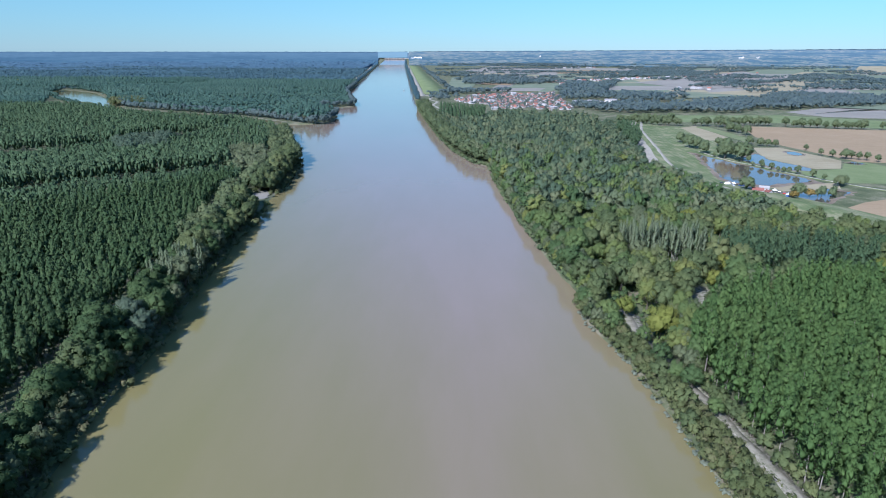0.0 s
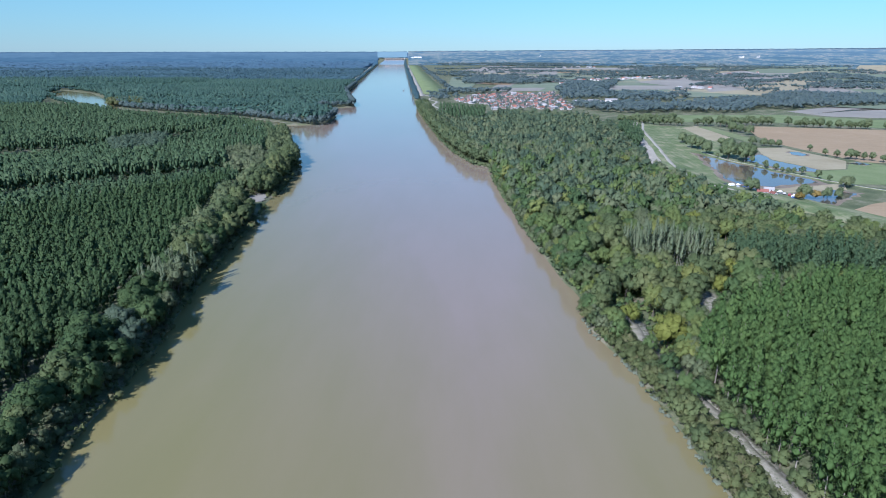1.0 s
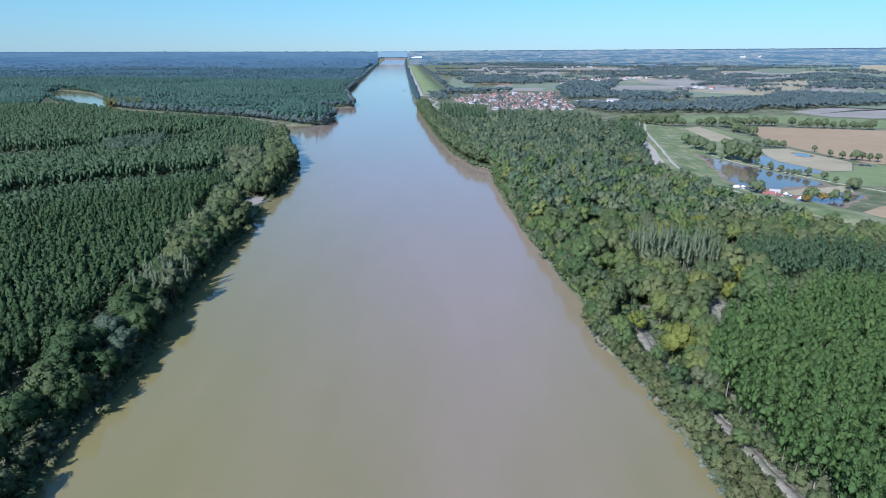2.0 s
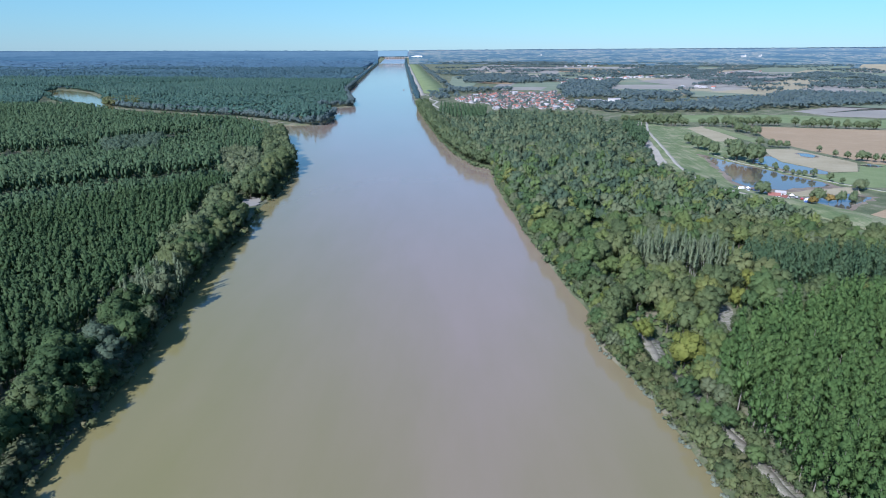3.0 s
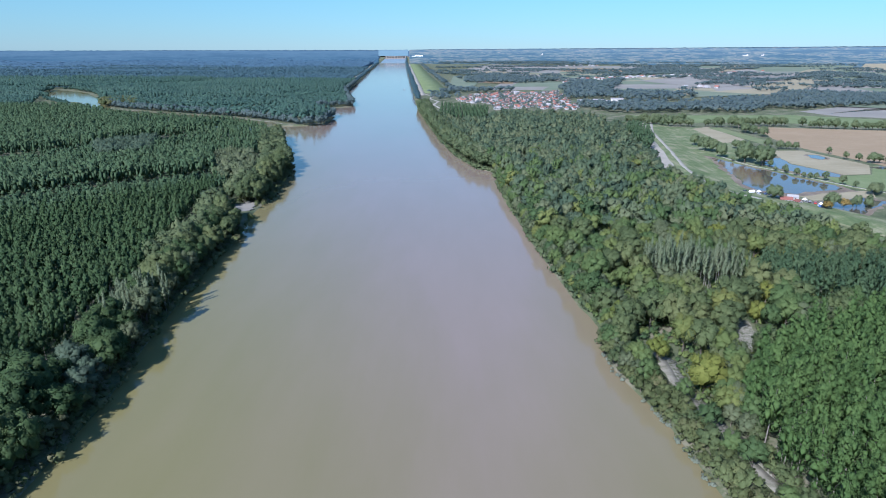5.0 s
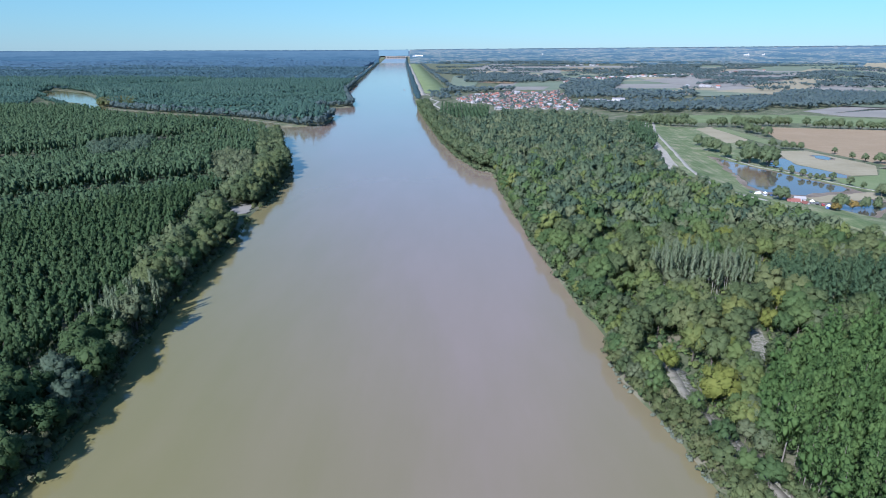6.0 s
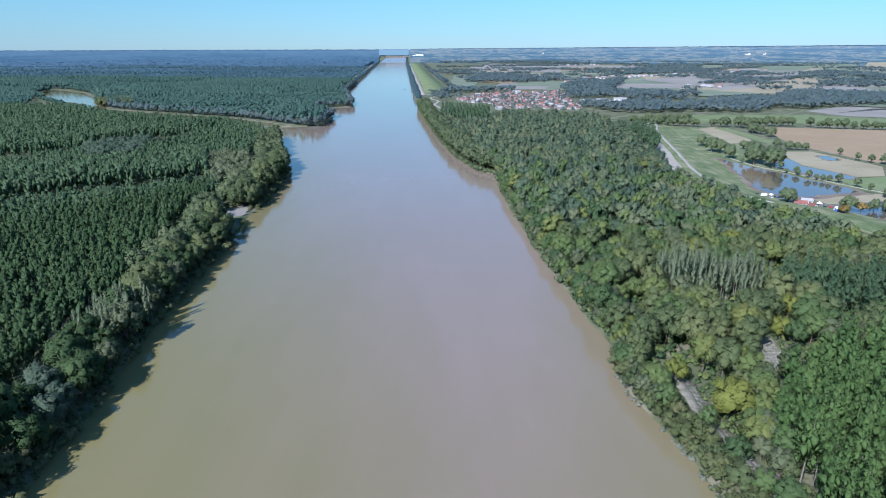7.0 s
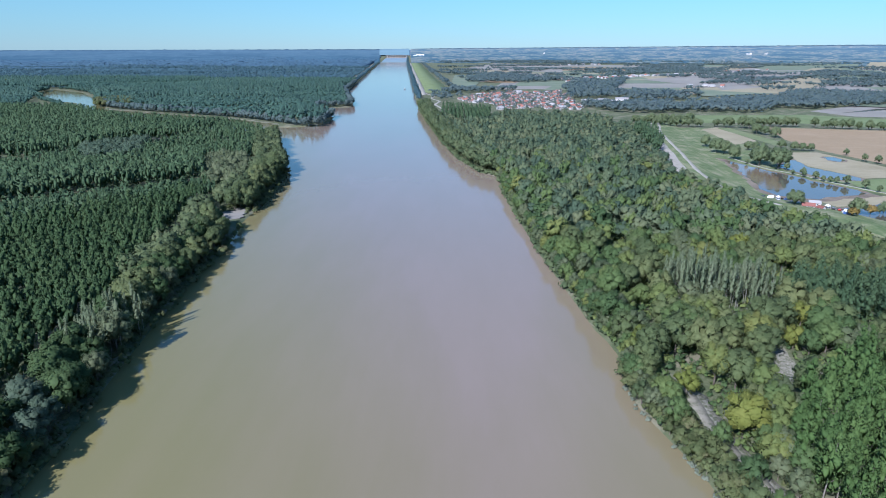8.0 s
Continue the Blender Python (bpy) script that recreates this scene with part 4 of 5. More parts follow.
for line, gap in (([(-166, 880), (-176, 872), (-200, 880), (-225, 905), (-292, 962), (-410, 1026), (-480, 1060), (-560, 1108), (-615, 1170)], 5.0), ([(float(bank_l(q)) - 4, q) for q in (900, 988, 1010, 1060, 1130, 1152, 1162, 1215, 1282, 1537, 1900)], 6.0)):
    p = np.asarray(line, float)
    d = np.concatenate([[0], np.cumsum(np.hypot(*np.diff(p, axis=0).T))])
    t = np.repeat(np.arange(0, d[-1], gap), 2)
    x, y = np.interp(t, d, p[:, 0]) + rng.normal(0, 1.8, len(t)), np.interp(t, d, p[:, 1]) + rng.uniform(0, 6, len(t))
    woods("bank_trees", mid_mix, x, y, np.full(len(x), 0.8), rng.uniform(0.5, 1.05, len(x)), rng, LEAF_BELT_HAZED, "uneven grey-green edge of the far woods above the water")

# ---- plantations behind the far bank ----
BLOCK_L = [(-122, 96), (-126, 198), (-126, 240), (-132, 300), (-151, 395), (-157, 505), (-167, 560), (-180, 640), (-192, 718), (-216, 782), (-260, 830), (-343, 873), (-430, 908), (-492, 955), (-556, 1018), (-615, 1050), (-690, 1052), (-900, 1072), (-700, 800), (-300, 330), (-120, 95)]
PALE_L = [(-124, 230), (-111, 236), (-109, 266), (-121, 266)]
x, y = scatter(PALE_L, 3.6, rng, 0.25)
place(bares, x, y, rng, 0.7, 0.95, group="pale poplars behind the bank")
x, y = scatter(BLOCK_L, 4.9, rng, 0.18, 0.12)
k = in_wedge(x, y, 8) & ~inside(PALE_L, x, y) & ~inside(INLET, x, y) & clear_of(x, y, [g[0] for g in GROVES]) & apart(x, y)
x, y = x[k], y[k]
s = rng.uniform(0.80, 1.02, len(x))
for line, depth, low in ((FRONT_1, 42, 0.5), (FRONT_2, 65, 0.48)):
    g = line_gap(line, x, y)
    s = np.where((g > 3) & (g < depth) & (x > line[0][0] - 80) & (x < line[-1][0]), s * low, np.where((g <= 3) & (g > -90) & (x < line[-1][0]), s * 1.22, s))
keep = np.ones(len(x), bool)
for line in (FRONT_1, FRONT_2):
    g = line_gap(line, x, y)
    keep &= ~((g > 0) & (g < 1) & (x < line[-1][0]))
keep &= (y < 560) | (s < 0.6) | (rng.uniform(size=len(x)) < 0.62)
x, y, s = x[keep], y[keep], s[keep]
near = np.argsort(y + 0.5 * np.abs(x))
a = near[:100]
b = near[100:]
for i in a:
    place(dark_poplars, [x[i]], [y[i]], rng, s[i], s[i], group="poplar plantation on the far bank")
# Past this edge the same poplars take the leaf with haze in its colour.
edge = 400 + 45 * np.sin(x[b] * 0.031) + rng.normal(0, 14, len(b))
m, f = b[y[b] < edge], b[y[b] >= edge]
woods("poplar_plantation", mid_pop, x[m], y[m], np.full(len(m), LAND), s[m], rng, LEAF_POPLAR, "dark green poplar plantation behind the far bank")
woods("poplar_plantation", far_pop, x[f], y[f], np.full(len(f), LAND), s[f], rng, LEAF_STAND_HAZED, "blocks of poplar plantation of different ages", w=s[f] * 1.2)

for line in (FRONT_1, FRONT_2):
    p = np.asarray(line, float)
    t = np.arange(p[0, 0], p[-1, 0], 1.6)
    x, y = t + rng.normal(0, 0.8, len(t)), np.interp(t, p[:, 0], p[:, 1]) - rng.uniform(-1, 7, len(t))
    woods("undergrowth", low_bush, x, y, np.full(len(x), LAND), rng.uniform(1.2, 2.6, len(x)), rng, LEAF_POPLAR, "young growth along the edge of a plantation", "undergrowth")

for line, lo, hi in (([(-800, 1300), (-830, 1330), (-870, 1380), (-905, 1440), (-925, 1530)], 0.7, 1.1), ([(-600, 1085), (-660, 1128), (-712, 1200), (-790, 1278)], 0.45, 0.75), ([(-915, 1560), (-900, 1570), (-785, 1458), (-702, 1332), (-628, 1195)], 0.5, 0.9)):
    p = np.asarray(line, float)
    d = np.concatenate([[0], np.cumsum(np.hypot(*np.diff(p, axis=0).T))])
    t = np.repeat(np.arange(0, d[-1], 6.0), 2)
    woods("bank_trees", far_mix, np.interp(t, d, p[:, 0]) + rng.normal(0, 3, len(t)), np.interp(t, d, p[:, 1]) + rng.normal(0, 3, len(t)), np.full(len(t), LAND), rng.uniform(lo, hi, len(t)), rng, LEAF_WOODS_HAZED, "trees and bushes round the lagoon")

# ---- woods beyond the side channel ----
def blocks(x, y, wide=210.0, deep=95.0):
    """Height of the stands: each block of the far woods was planted in another year."""
    i, j = np.floor((x + 0.25 * y) / wide), np.floor((y - 0.2 * x) / deep)
    h = np.sin(i * 12.9898 + j * 78.233) * 43758.5453
    return 0.62 + 0.5 * (h - np.floor(h))


FAR_L = [(-166, 880), (-170, 905), (-174, 985), (-189, 1010), (-219, 1060), (-222, 1130), (-194, 1153), (-176, 1166), (-182, 1215), (-197, 1282), (-245, 1537), (-272, 1950), (-1750, 1950), (-1300, 1560), (-1000, 1600), (-905, 1575), (-785, 1460), (-702, 1334), (-628, 1200), (-556, 1104), (-412, 1022), (-290, 960), (-222, 902), (-200, 880)]
WEST_L = [(-690, 1040), (-720, 1130), (-800, 1280), (-860, 1370), (-930, 1530), (-1000, 1600), (-1400, 1600), (-900, 1060)]
deep_pop = [crown_arrays(np.random.default_rng(225 + i), [((0, 0, 11), (3.0, 3.0, 7.5))], 6, 1.7, lift=1.0) for i in range(6)]
deep_mix = [crown_arrays(np.random.default_rng(245 + i), [((0, 0, 9.5), (4.6, 4.6, 5.5))], 7, 2.0) for i in range(6)]
GLADES = [[(-485, 1768), (-320, 1718), (-318, 1740), (-482, 1792)], [(-470, 1404), (-372, 1540), (-360, 1546), (-455, 1400)], [(-420, 2340), (-360, 2340), (-350, 2420), (-410, 2430)], [(-1120, 2230), (-900, 2190), (-890, 2215), (-1110, 2260)]]
for poly in GLADES[:1] + GLADES[2:]:
    sheet("glade", wavy(poly, 12.0, 2.0, 35), LAND + 0.09, SOIL_PALE, "pale open glade in the floodplain woods", "ground")
for poly in (FAR_L, WEST_L):
    x, y = scatter(poly, 8.3, rng, 0.22, 0.12)
    k = in_wedge(x, y, 20) & (np.hypot(x + 196, y - 1086) > 9) & clear_of(x, y, GLADES)
    x, y = x[k], y[k]
    old = rng.uniform(size=len(x)) < 0.3 + 0.6 * (blocks(x, y, 260.0, 120.0) > 0.95)
    for pick, kinds in ((~old, deep_pop), (old, deep_mix)):
        woods("woods", kinds, x[pick], y[pick], np.full(pick.sum(), LAND), rng.uniform(0.88, 1.08, pick.sum()) * blocks(x[pick], y[pick]), rng, LEAF_WOODS_HAZED, "dense green floodplain woods beyond the side channel", w=rng.uniform(0.95, 1.35, pick.sum()), own=(blocks(x[pick], y[pick], 300.0, 70.0) - 0.62) * 2)

x, y = scatter([(-290, 1950), (-330, 2500), (-370, 3250), (-2900, 3250), (-1700, 1950)], 15, rng, 0.35)
k = in_wedge(x, y, 20) & (x < bank_l(y) - 20) & clear_of(x, y, GLADES)
woods("woods", deep_mix, x[k], y[k], np.full(k.sum(), LAND), rng.uniform(0.9, 1.15, k.sum()) * blocks(x[k], y[k]), rng, LEAF_FAR_HAZED, "crowns standing out of the far woods", w=rng.uniform(1.2, 1.9, k.sum()), own=(blocks(x[k], y[k], 420.0, 130.0) - 0.62) * 2)


def canopy(name, rs, a_far, cols, top, material, label):
    """Closed far woods: the uneven roof of the crowns, with a steep front and river side."""
    g = np.random.default_rng(77)
    a_bank = np.arctan2(bank_l(rs * 0.995) - 46, rs)
    u = np.concatenate([[0], np.linspace(0, 1, cols)])
    a = a_bank[:, None] + (math.radians(a_far) - a_bank)[:, None] * u[None, :]
    a[:, 2:] += g.normal(0, 0.0012, a[:, 2:].shape)
    rr = rs[:, None] + g.normal(0, 5, a.shape)
    x, y = np.sin(a) * rr, np.cos(a) * rr
    z = rim(x, y) + LAND + top * np.interp(rr, [4150, 4850], [1.0, 0.3]) * (0.9 * blocks(x, y, 420.0, 190.0) + g.normal(0, 0.07, x.shape))
    z[:, 0] = 0.5
    z[0, :] = LAND
    v = np.stack([x, y, z], -1).reshape(-1, 3)
    tone = np.clip(g.normal(0.45, 0.25, len(v)), 0, 1)
    ob = new(name, mesh_np(name, v, grid_tris(*x.shape), [material], tone, smooth=True))
    return tagged(ob, label, "woods", kind="stuff")


canopy("far_woods", rows_between((1945, 3200, 14)), -64, 420, 12, LEAF_FAR_HAZED, "unbroken far woods along the straight canal")
canopy("far_woods", rows_between((3190, 4360, 15), (4360, 4860, 25)), -64, 420, 15, LEAF_DEEP_HAZED, "unbroken far woods reaching to the skyline")


def skyline(name, a0, a1, stops, veil_by, label, r0=4290):
    """The last rise of the country before the horizon: low woods and fields as one band, with haze painted into its
    colour, paler upwards.
    """
    ang = np.radians(np.arange(a0, a1, 0.2))
    r = np.concatenate([np.arange(r0, 5140, 25.0), [5150, 5152]])
    x, y = np.sin(ang)[None, :] * r[:, None], np.cos(ang)[None, :] * r[:, None]
    g = np.random.default_rng(91)
    z = rim(x, y) + 1.5 + 5 * np.clip((r[:, None] - 4290) / 200, 0, 1) + np.abs(g.normal(0, 1.5, x.shape))
    z[-1] = -5
    v = np.stack([x, y, z], -1).reshape(-1, 3)
    k = Mat(name, 1.0, 0.0)
    spot = k.node("ShaderNodeNewGeometry").outputs["Position"]
    far = k.node("ShaderNodeSeparateXYZ")
    k.link(spot, far.inputs[0])
    off = k.node("ShaderNodeVectorMath")
    off.operation = "LENGTH"
    k.link(spot, off.inputs[0])
    turn = k.math("ARCTAN2", far.outputs["X"], far.outputs["Y"])
    layers = []
    for wide, deep in ((11.0, 0.0075), (60.0, 0.022)):
        flat = k.node("ShaderNodeCombineXYZ")
        k.link(k.math("MULTIPLY", turn, wide), flat.inputs[0])
        k.link(k.math("MULTIPLY", off.outputs["Value"], deep), flat.inputs[1])
        n = k.node("ShaderNodeTexNoise", Scale=1.0, Detail=3.0, Roughness=0.6)
        k.link(flat.outputs[0], n.inputs["Vector"])
        layers.append(n.outputs["Fac"])
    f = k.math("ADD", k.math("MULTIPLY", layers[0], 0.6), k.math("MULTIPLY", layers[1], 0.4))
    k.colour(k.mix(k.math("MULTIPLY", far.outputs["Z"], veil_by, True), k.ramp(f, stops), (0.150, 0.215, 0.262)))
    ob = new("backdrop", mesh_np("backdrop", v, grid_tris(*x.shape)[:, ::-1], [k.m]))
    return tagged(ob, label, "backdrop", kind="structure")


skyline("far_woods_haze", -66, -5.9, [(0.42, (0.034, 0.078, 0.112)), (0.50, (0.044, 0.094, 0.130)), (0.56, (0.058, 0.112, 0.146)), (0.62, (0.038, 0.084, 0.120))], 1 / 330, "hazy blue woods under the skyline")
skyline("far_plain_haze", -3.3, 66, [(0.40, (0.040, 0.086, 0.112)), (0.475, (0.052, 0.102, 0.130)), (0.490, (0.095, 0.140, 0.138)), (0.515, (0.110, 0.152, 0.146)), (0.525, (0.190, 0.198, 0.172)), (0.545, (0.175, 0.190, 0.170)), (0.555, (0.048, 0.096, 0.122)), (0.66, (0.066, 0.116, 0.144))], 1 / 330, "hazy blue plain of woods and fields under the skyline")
# The reservoir's sky reflection and haze are painted on as matte pale blue.
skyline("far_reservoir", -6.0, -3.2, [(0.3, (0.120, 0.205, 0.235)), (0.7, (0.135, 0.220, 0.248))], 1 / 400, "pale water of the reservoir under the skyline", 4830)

# ---- the banks go on behind the camera ----
for poly, label in (([(88, 95), (92, 20), (96, -60), (190, -60), (190, 95)], "poplar plantation behind the track"), ([(-124, 95), (-112, 20), (-106, -60), (-200, -60), (-200, 98)], "poplar plantation behind the bank")):
    x, y = scatter(poly, 7.5, rng, 0.2)
    woods("poplar_plantation", mid_pop, x, y, np.full(len(x), LAND), rng.uniform(0.75, 1.05, len(x)), rng, LEAF_YOUNG, label)

# ---- groves of other trees among the plantations ----
for poly, mat, label, lo, hi in GROVES:
    x, y = scatter(poly, 6.0, rng, 0.3)
    woods("grove", mid_mix, x, y, np.full(len(x), LAND), rng.uniform(lo, hi, len(x)), rng, mat, label)
q1 = np.arange(1950, 4300, 7.0)
x = bank_l(q1) - 9 + rng.normal(0, 2.5, len(q1))
woods("bank_trees", far_mix, x, q1, rim(x, q1) + 0.8, rng.uniform(0.7, 1.0, len(q1)), rng, LEAF_FAR_HAZED, "row of trees along the straight canal")
strip("canal_track", [(float(bank_l(q)) - 26, q) for q in (2250, 2600, 3000, 3400, 3800, 4200)], 14.0, LAND + 0.4, GRAVEL, "pale track behind the trees of the canal bank", "track", 0.6)
place(yellows, [-1150], [1714], rng, 1.5, 1.5, group="lone yellow tree")
x, y = np.array([-180, -186, -178, -182, -190, -176, -184]), np.array([1168, 1176, 1190, 1215, 1240, 1202, 1172])
woods("islet_trees", mid_mix, x, y, np.full(len(x), 0.4), rng.uniform(0.7, 1.0, len(x)), rng, LEAF_WOODS_HAZED, "clump of trees on the flooded point")

# ---- fields ----
def field(poly, material, label, up=0.06):
    return sheet("field", poly, LAND + up, material, label, "field")


field([(410, 872), (560, 838), (660, 820), (470, 560), (390, 585), (372, 686), (376, 759)], SOIL_BROWN, "large bare field of pinkish-brown tilled soil")
field([(332, 671), (362, 671), (378, 590), (352, 548), (328, 544), (324, 559), (312, 596), (318, 630)], SOIL_TAN, "tan stubble field with wet patches")
field([(248, 467), (294, 484), (310, 482), (300, 462), (251, 452)], SOIL_TAN, "small tan plot beside the pond")
field([(318, 850), (346, 872), (340, 748), (304, 722)], SOIL_TAN, "pale fallow field beside the dike")
field([(268, 402), (290, 418), (340, 440), (420, 470), (360, 380), (300, 340), (283, 365)], SOIL_BROWN, "bare brown field near the ponds")
field([(585, 1089), (745, 1210), (900, 1270), (1000, 1150), (720, 975), (606, 1010)], SOIL_PALE, "pale bare field with standing water")
field([(274, 1014), (544, 1029), (664, 951), (600, 850), (465, 925), (345, 920), (294, 920)], LUSH, "green meadow in front of a line of trees")
field([(214, 520), (238, 640), (252, 740), (276, 870), (330, 860), (312, 730), (330, 670), (318, 640), (285, 600), (305, 545), (300, 490), (222, 470)], GRASS, "rough grass round the flooded ground", 0.03)
field([(310, 545), (330, 540), (352, 546), (378, 585), (395, 580), (420, 480), (310, 484), (300, 500)], LUSH, "green strip of grass beside the ponds", 0.03)
field([(342, 860), (359, 865), (362, 744), (344, 715)], GRASS_FIELD, "green grass verge beside a farm track", 0.09)
PONDS = [[(252, 623), (238, 553), (228, 504), (227, 482), (240, 478), (251, 473), (267, 480), (295, 488), (295, 502), (288, 513), (281, 534), (274, 558), (266, 575), (258, 600)],
         [(284, 590), (311, 626), (317, 625), (309, 594), (315, 577), (322, 557), (325, 543), (317, 536), (303, 538), (294, 550), (289, 572)],
         [(353, 646), (362, 643), (363, 625), (351, 619), (347, 627)],
         [(252, 446), (262, 449), (289, 460), (300, 450), (262, 416), (252, 424), (248, 434)],
         [(620, 1060), (720, 1130), (820, 1150), (720, 1110)], [(372, 578), (384, 584), (392, 570), (380, 566)]]
for i, p in enumerate(PONDS):
    sheet("mud_margin", wavy(grown(p, 1.16), 7.0, 1.5, 160 + i), LAND + 0.10, MUD, "brown mud left bare round the flood water", "mud")
    sheet("pond", wavy(p, 6.0, 1.2, 60 + i), LAND + 0.13, POND, "flooded hollow of still water reflecting the sky", "pond")
sheet("shallows", wavy([(252, 618), (239, 553), (230, 507), (243, 503), (256, 535), (266, 568), (258, 598)], 6.0, 1.4, 77), LAND + 0.14, SHALLOW, "brown shallow water over drowned grass", "pond")
strip("causeway", [(262, 640), (268, 586), (284, 556), (291, 530), (303, 500), (320, 470), (360, 420)], 4.0, LAND + 0.35, GRASS, "low causeway between the ponds", "track", 0.4)
strip("farm_track", [(262, 640), (268, 586), (284, 556), (291, 530), (303, 500), (320, 470), (360, 420)], 2.2, LAND + 0.42, GRAVEL, "pale farm track on the causeway", "track", 0.2)
strip("yard", [(214, 480), (224, 462), (236, 446), (250, 432)], 16.0, LAND + 0.10, GRAVEL, "gravel yard round the buildings", "yard", 0.9)


# ---- buildings ----
def gable_bm(lx, ly, h, ridge):
    """Walls of a house with gable ends, as one closed body."""
    bm = bmesh.new()
    pts = [(-lx / 2, 0), (lx / 2, 0), (lx / 2, h), (0, h + ridge), (-lx / 2, h)]
    f = bm.faces.new([bm.verts.new((px, -ly / 2, pz)) for px, pz in pts])
    r = bmesh.ops.extrude_face_region(bm, geom=[f])
    bmesh.ops.translate(bm, verts=[v for v in r["geom"] if isinstance(v, bmesh.types.BMVert)], vec=(0, ly, 0))
    bmesh.ops.recalc_face_normals(bm, faces=bm.faces)
    return bm


def slope_bm(lx, ly, h, ridge, over=0.5, thick=0.22):
    """Two roof slopes with eaves, one folded slab."""
    bm = bmesh.new()
    k = ridge / (lx / 2)
    pr = [(-lx / 2 - over, h - over * k), (0, h + ridge), (lx / 2 + over, h - over * k), (lx / 2 + over, h - over * k + thick), (0, h + ridge + thick), (-lx / 2 - over, h - over * k + thick)]
    f = bm.faces.new([bm.verts.new((px, -ly / 2 - over, pz + 0.02)) for px, pz in pr])
    r = bmesh.ops.extrude_face_region(bm, geom=[f])
    bmesh.ops.translate(bm, verts=[v for v in r["geom"] if isinstance(v, bmesh.types.BMVert)], vec=(0, ly + 2 * over, 0))
    bmesh.ops.recalc_face_normals(bm, faces=bm.faces)
    return bm


def make_house(lx, ly, h, ridge, roof, label, windows=2, chimney=True, wall=None, category="house", name="house"):
    root = thing(name, label, category)
    part("wall", gable_bm(lx, ly, h, ridge), wall or PLASTER, root)
    r = part("roof", slope_bm(lx, ly, h, ridge), roof, root)
    if chimney:
        part("chimney", box(lx * 0.18, ly * 0.2, h + ridge * 0.95, 0.6, 0.6, 1.6), ROOF_BROWN, r)
    for i in range(windows):
        o = (i + 0.5) / windows - 0.5
        part("window", box(o * lx * 0.8, -ly / 2 - 0.02, h * 0.55, 1.1, 0.10, 1.3), GLASS, root)
        part("window", box(-lx / 2 - 0.02, o * ly * 0.8, h * 0.55, 0.10, 1.1, 1.3), GLASS, root)
    return root


houses = [make_house(8, 11.5, 3.2, 3.0, ROOF_RED, "white village house with a red tiled gable roof"),
          make_house(8.5, 10, 4.6, 2.8, ROOF_RED, "two-storey plastered house with a red tiled roof"),
          make_house(7, 13, 3.0, 2.8, ROOF_BROWN, "low white house with a brown tiled roof"),
          make_house(11, 16, 4.0, 3.0, ROOF_GREY, "white building with a grey roof")]
VILLAGE = [(18, 1335), (32, 1225), (77, 1200), (80, 1092), (140, 1130), (163, 1100), (216, 1090), (236, 1170), (245, 1340), (268, 1580), (185, 1490), (150, 1545), (96, 1490), (56, 1437)]
x, y = scatter(VILLAGE, 18, rng, 0.2, 0.4, 24)
for px, py in zip(x, y):
    src = houses[rng.choice(4, p=(0.30, 0.20, 0.35, 0.15))]
    copy_thing(src, Matrix.Translation((px, py, LAND)) @ pose(0, 0, 0, 0, 0, 23 + 90 * rng.integers(2) + rng.normal(0, 5)) @ Matrix.Diagonal((*[rng.uniform(0.52, 0.74)] * 3, 1)))["group"] = "village houses"
for (ax, ay), (bx, by), n in (((330, 2050), (700, 2330), 34), ((700, 2380), (1000, 2500), 18), ((1050, 2600), (1420, 2950), 16), ((360, 1900), (450, 2120), 16), ((660, 1770), (700, 1715), 5), ((560, 3700), (900, 3900), 14)):
    for i in range(n):
        t = (i + rng.uniform(0.1, 0.9)) / n
        src = houses[rng.choice(4, p=(0.2, 0.2, 0.15, 0.45))]
        copy_thing(src, Matrix.Translation((ax + (bx - ax) * t + rng.normal(0, 16), ay + (by - ay) * t + rng.normal(0, 22), LAND)) @ pose(0, 0, 0, 0, 0, 40 + 90 * rng.integers(2) + rng.normal(0, 8)))["group"] = "houses of the far village"
for px, py, lx, ly in ((262, 1245, 12, 34), (292, 1262, 13, 24), (335, 1290, 12, 30), (300, 1235, 10, 20)):
    h = make_house(lx, ly * 0.8, 4.6, 1.6, ROOF_GREY, "long white farm hall with a shallow pale roof", 3, False, PLASTER, "hall", "farm_hall")
    h.matrix_basis = pose(px, py, LAND, 0, 0, 80 + rng.normal(0, 6))
for o in houses:
    drop_template(o)

# buildings at the ponds
lodge = make_house(7.5, 12.5, 2.8, 2.6, ROOF_DARK, "lodge with white walls and a red tiled roof", 3)
lodge.matrix_basis = pose(231, 450, LAND, 0, 0, 72) @ Matrix.Scale(0.6, 4)
wing = make_house(5.5, 7, 2.6, 2.0, ROOF_DARK, "small red-roofed wing standing against the lodge", 2, False)
wing.matrix_basis = pose(236, 444, LAND, 0, 0, 20) @ Matrix.Scale(0.6, 4)
barn = make_house(8, 11, 3.0, 1.9, ROOF_GREY, "open hall with a pale grey roof behind the lodge", 2, False)
barn.matrix_basis = pose(239, 457, LAND, 0, 0, 70) @ Matrix.Scale(0.62, 4)


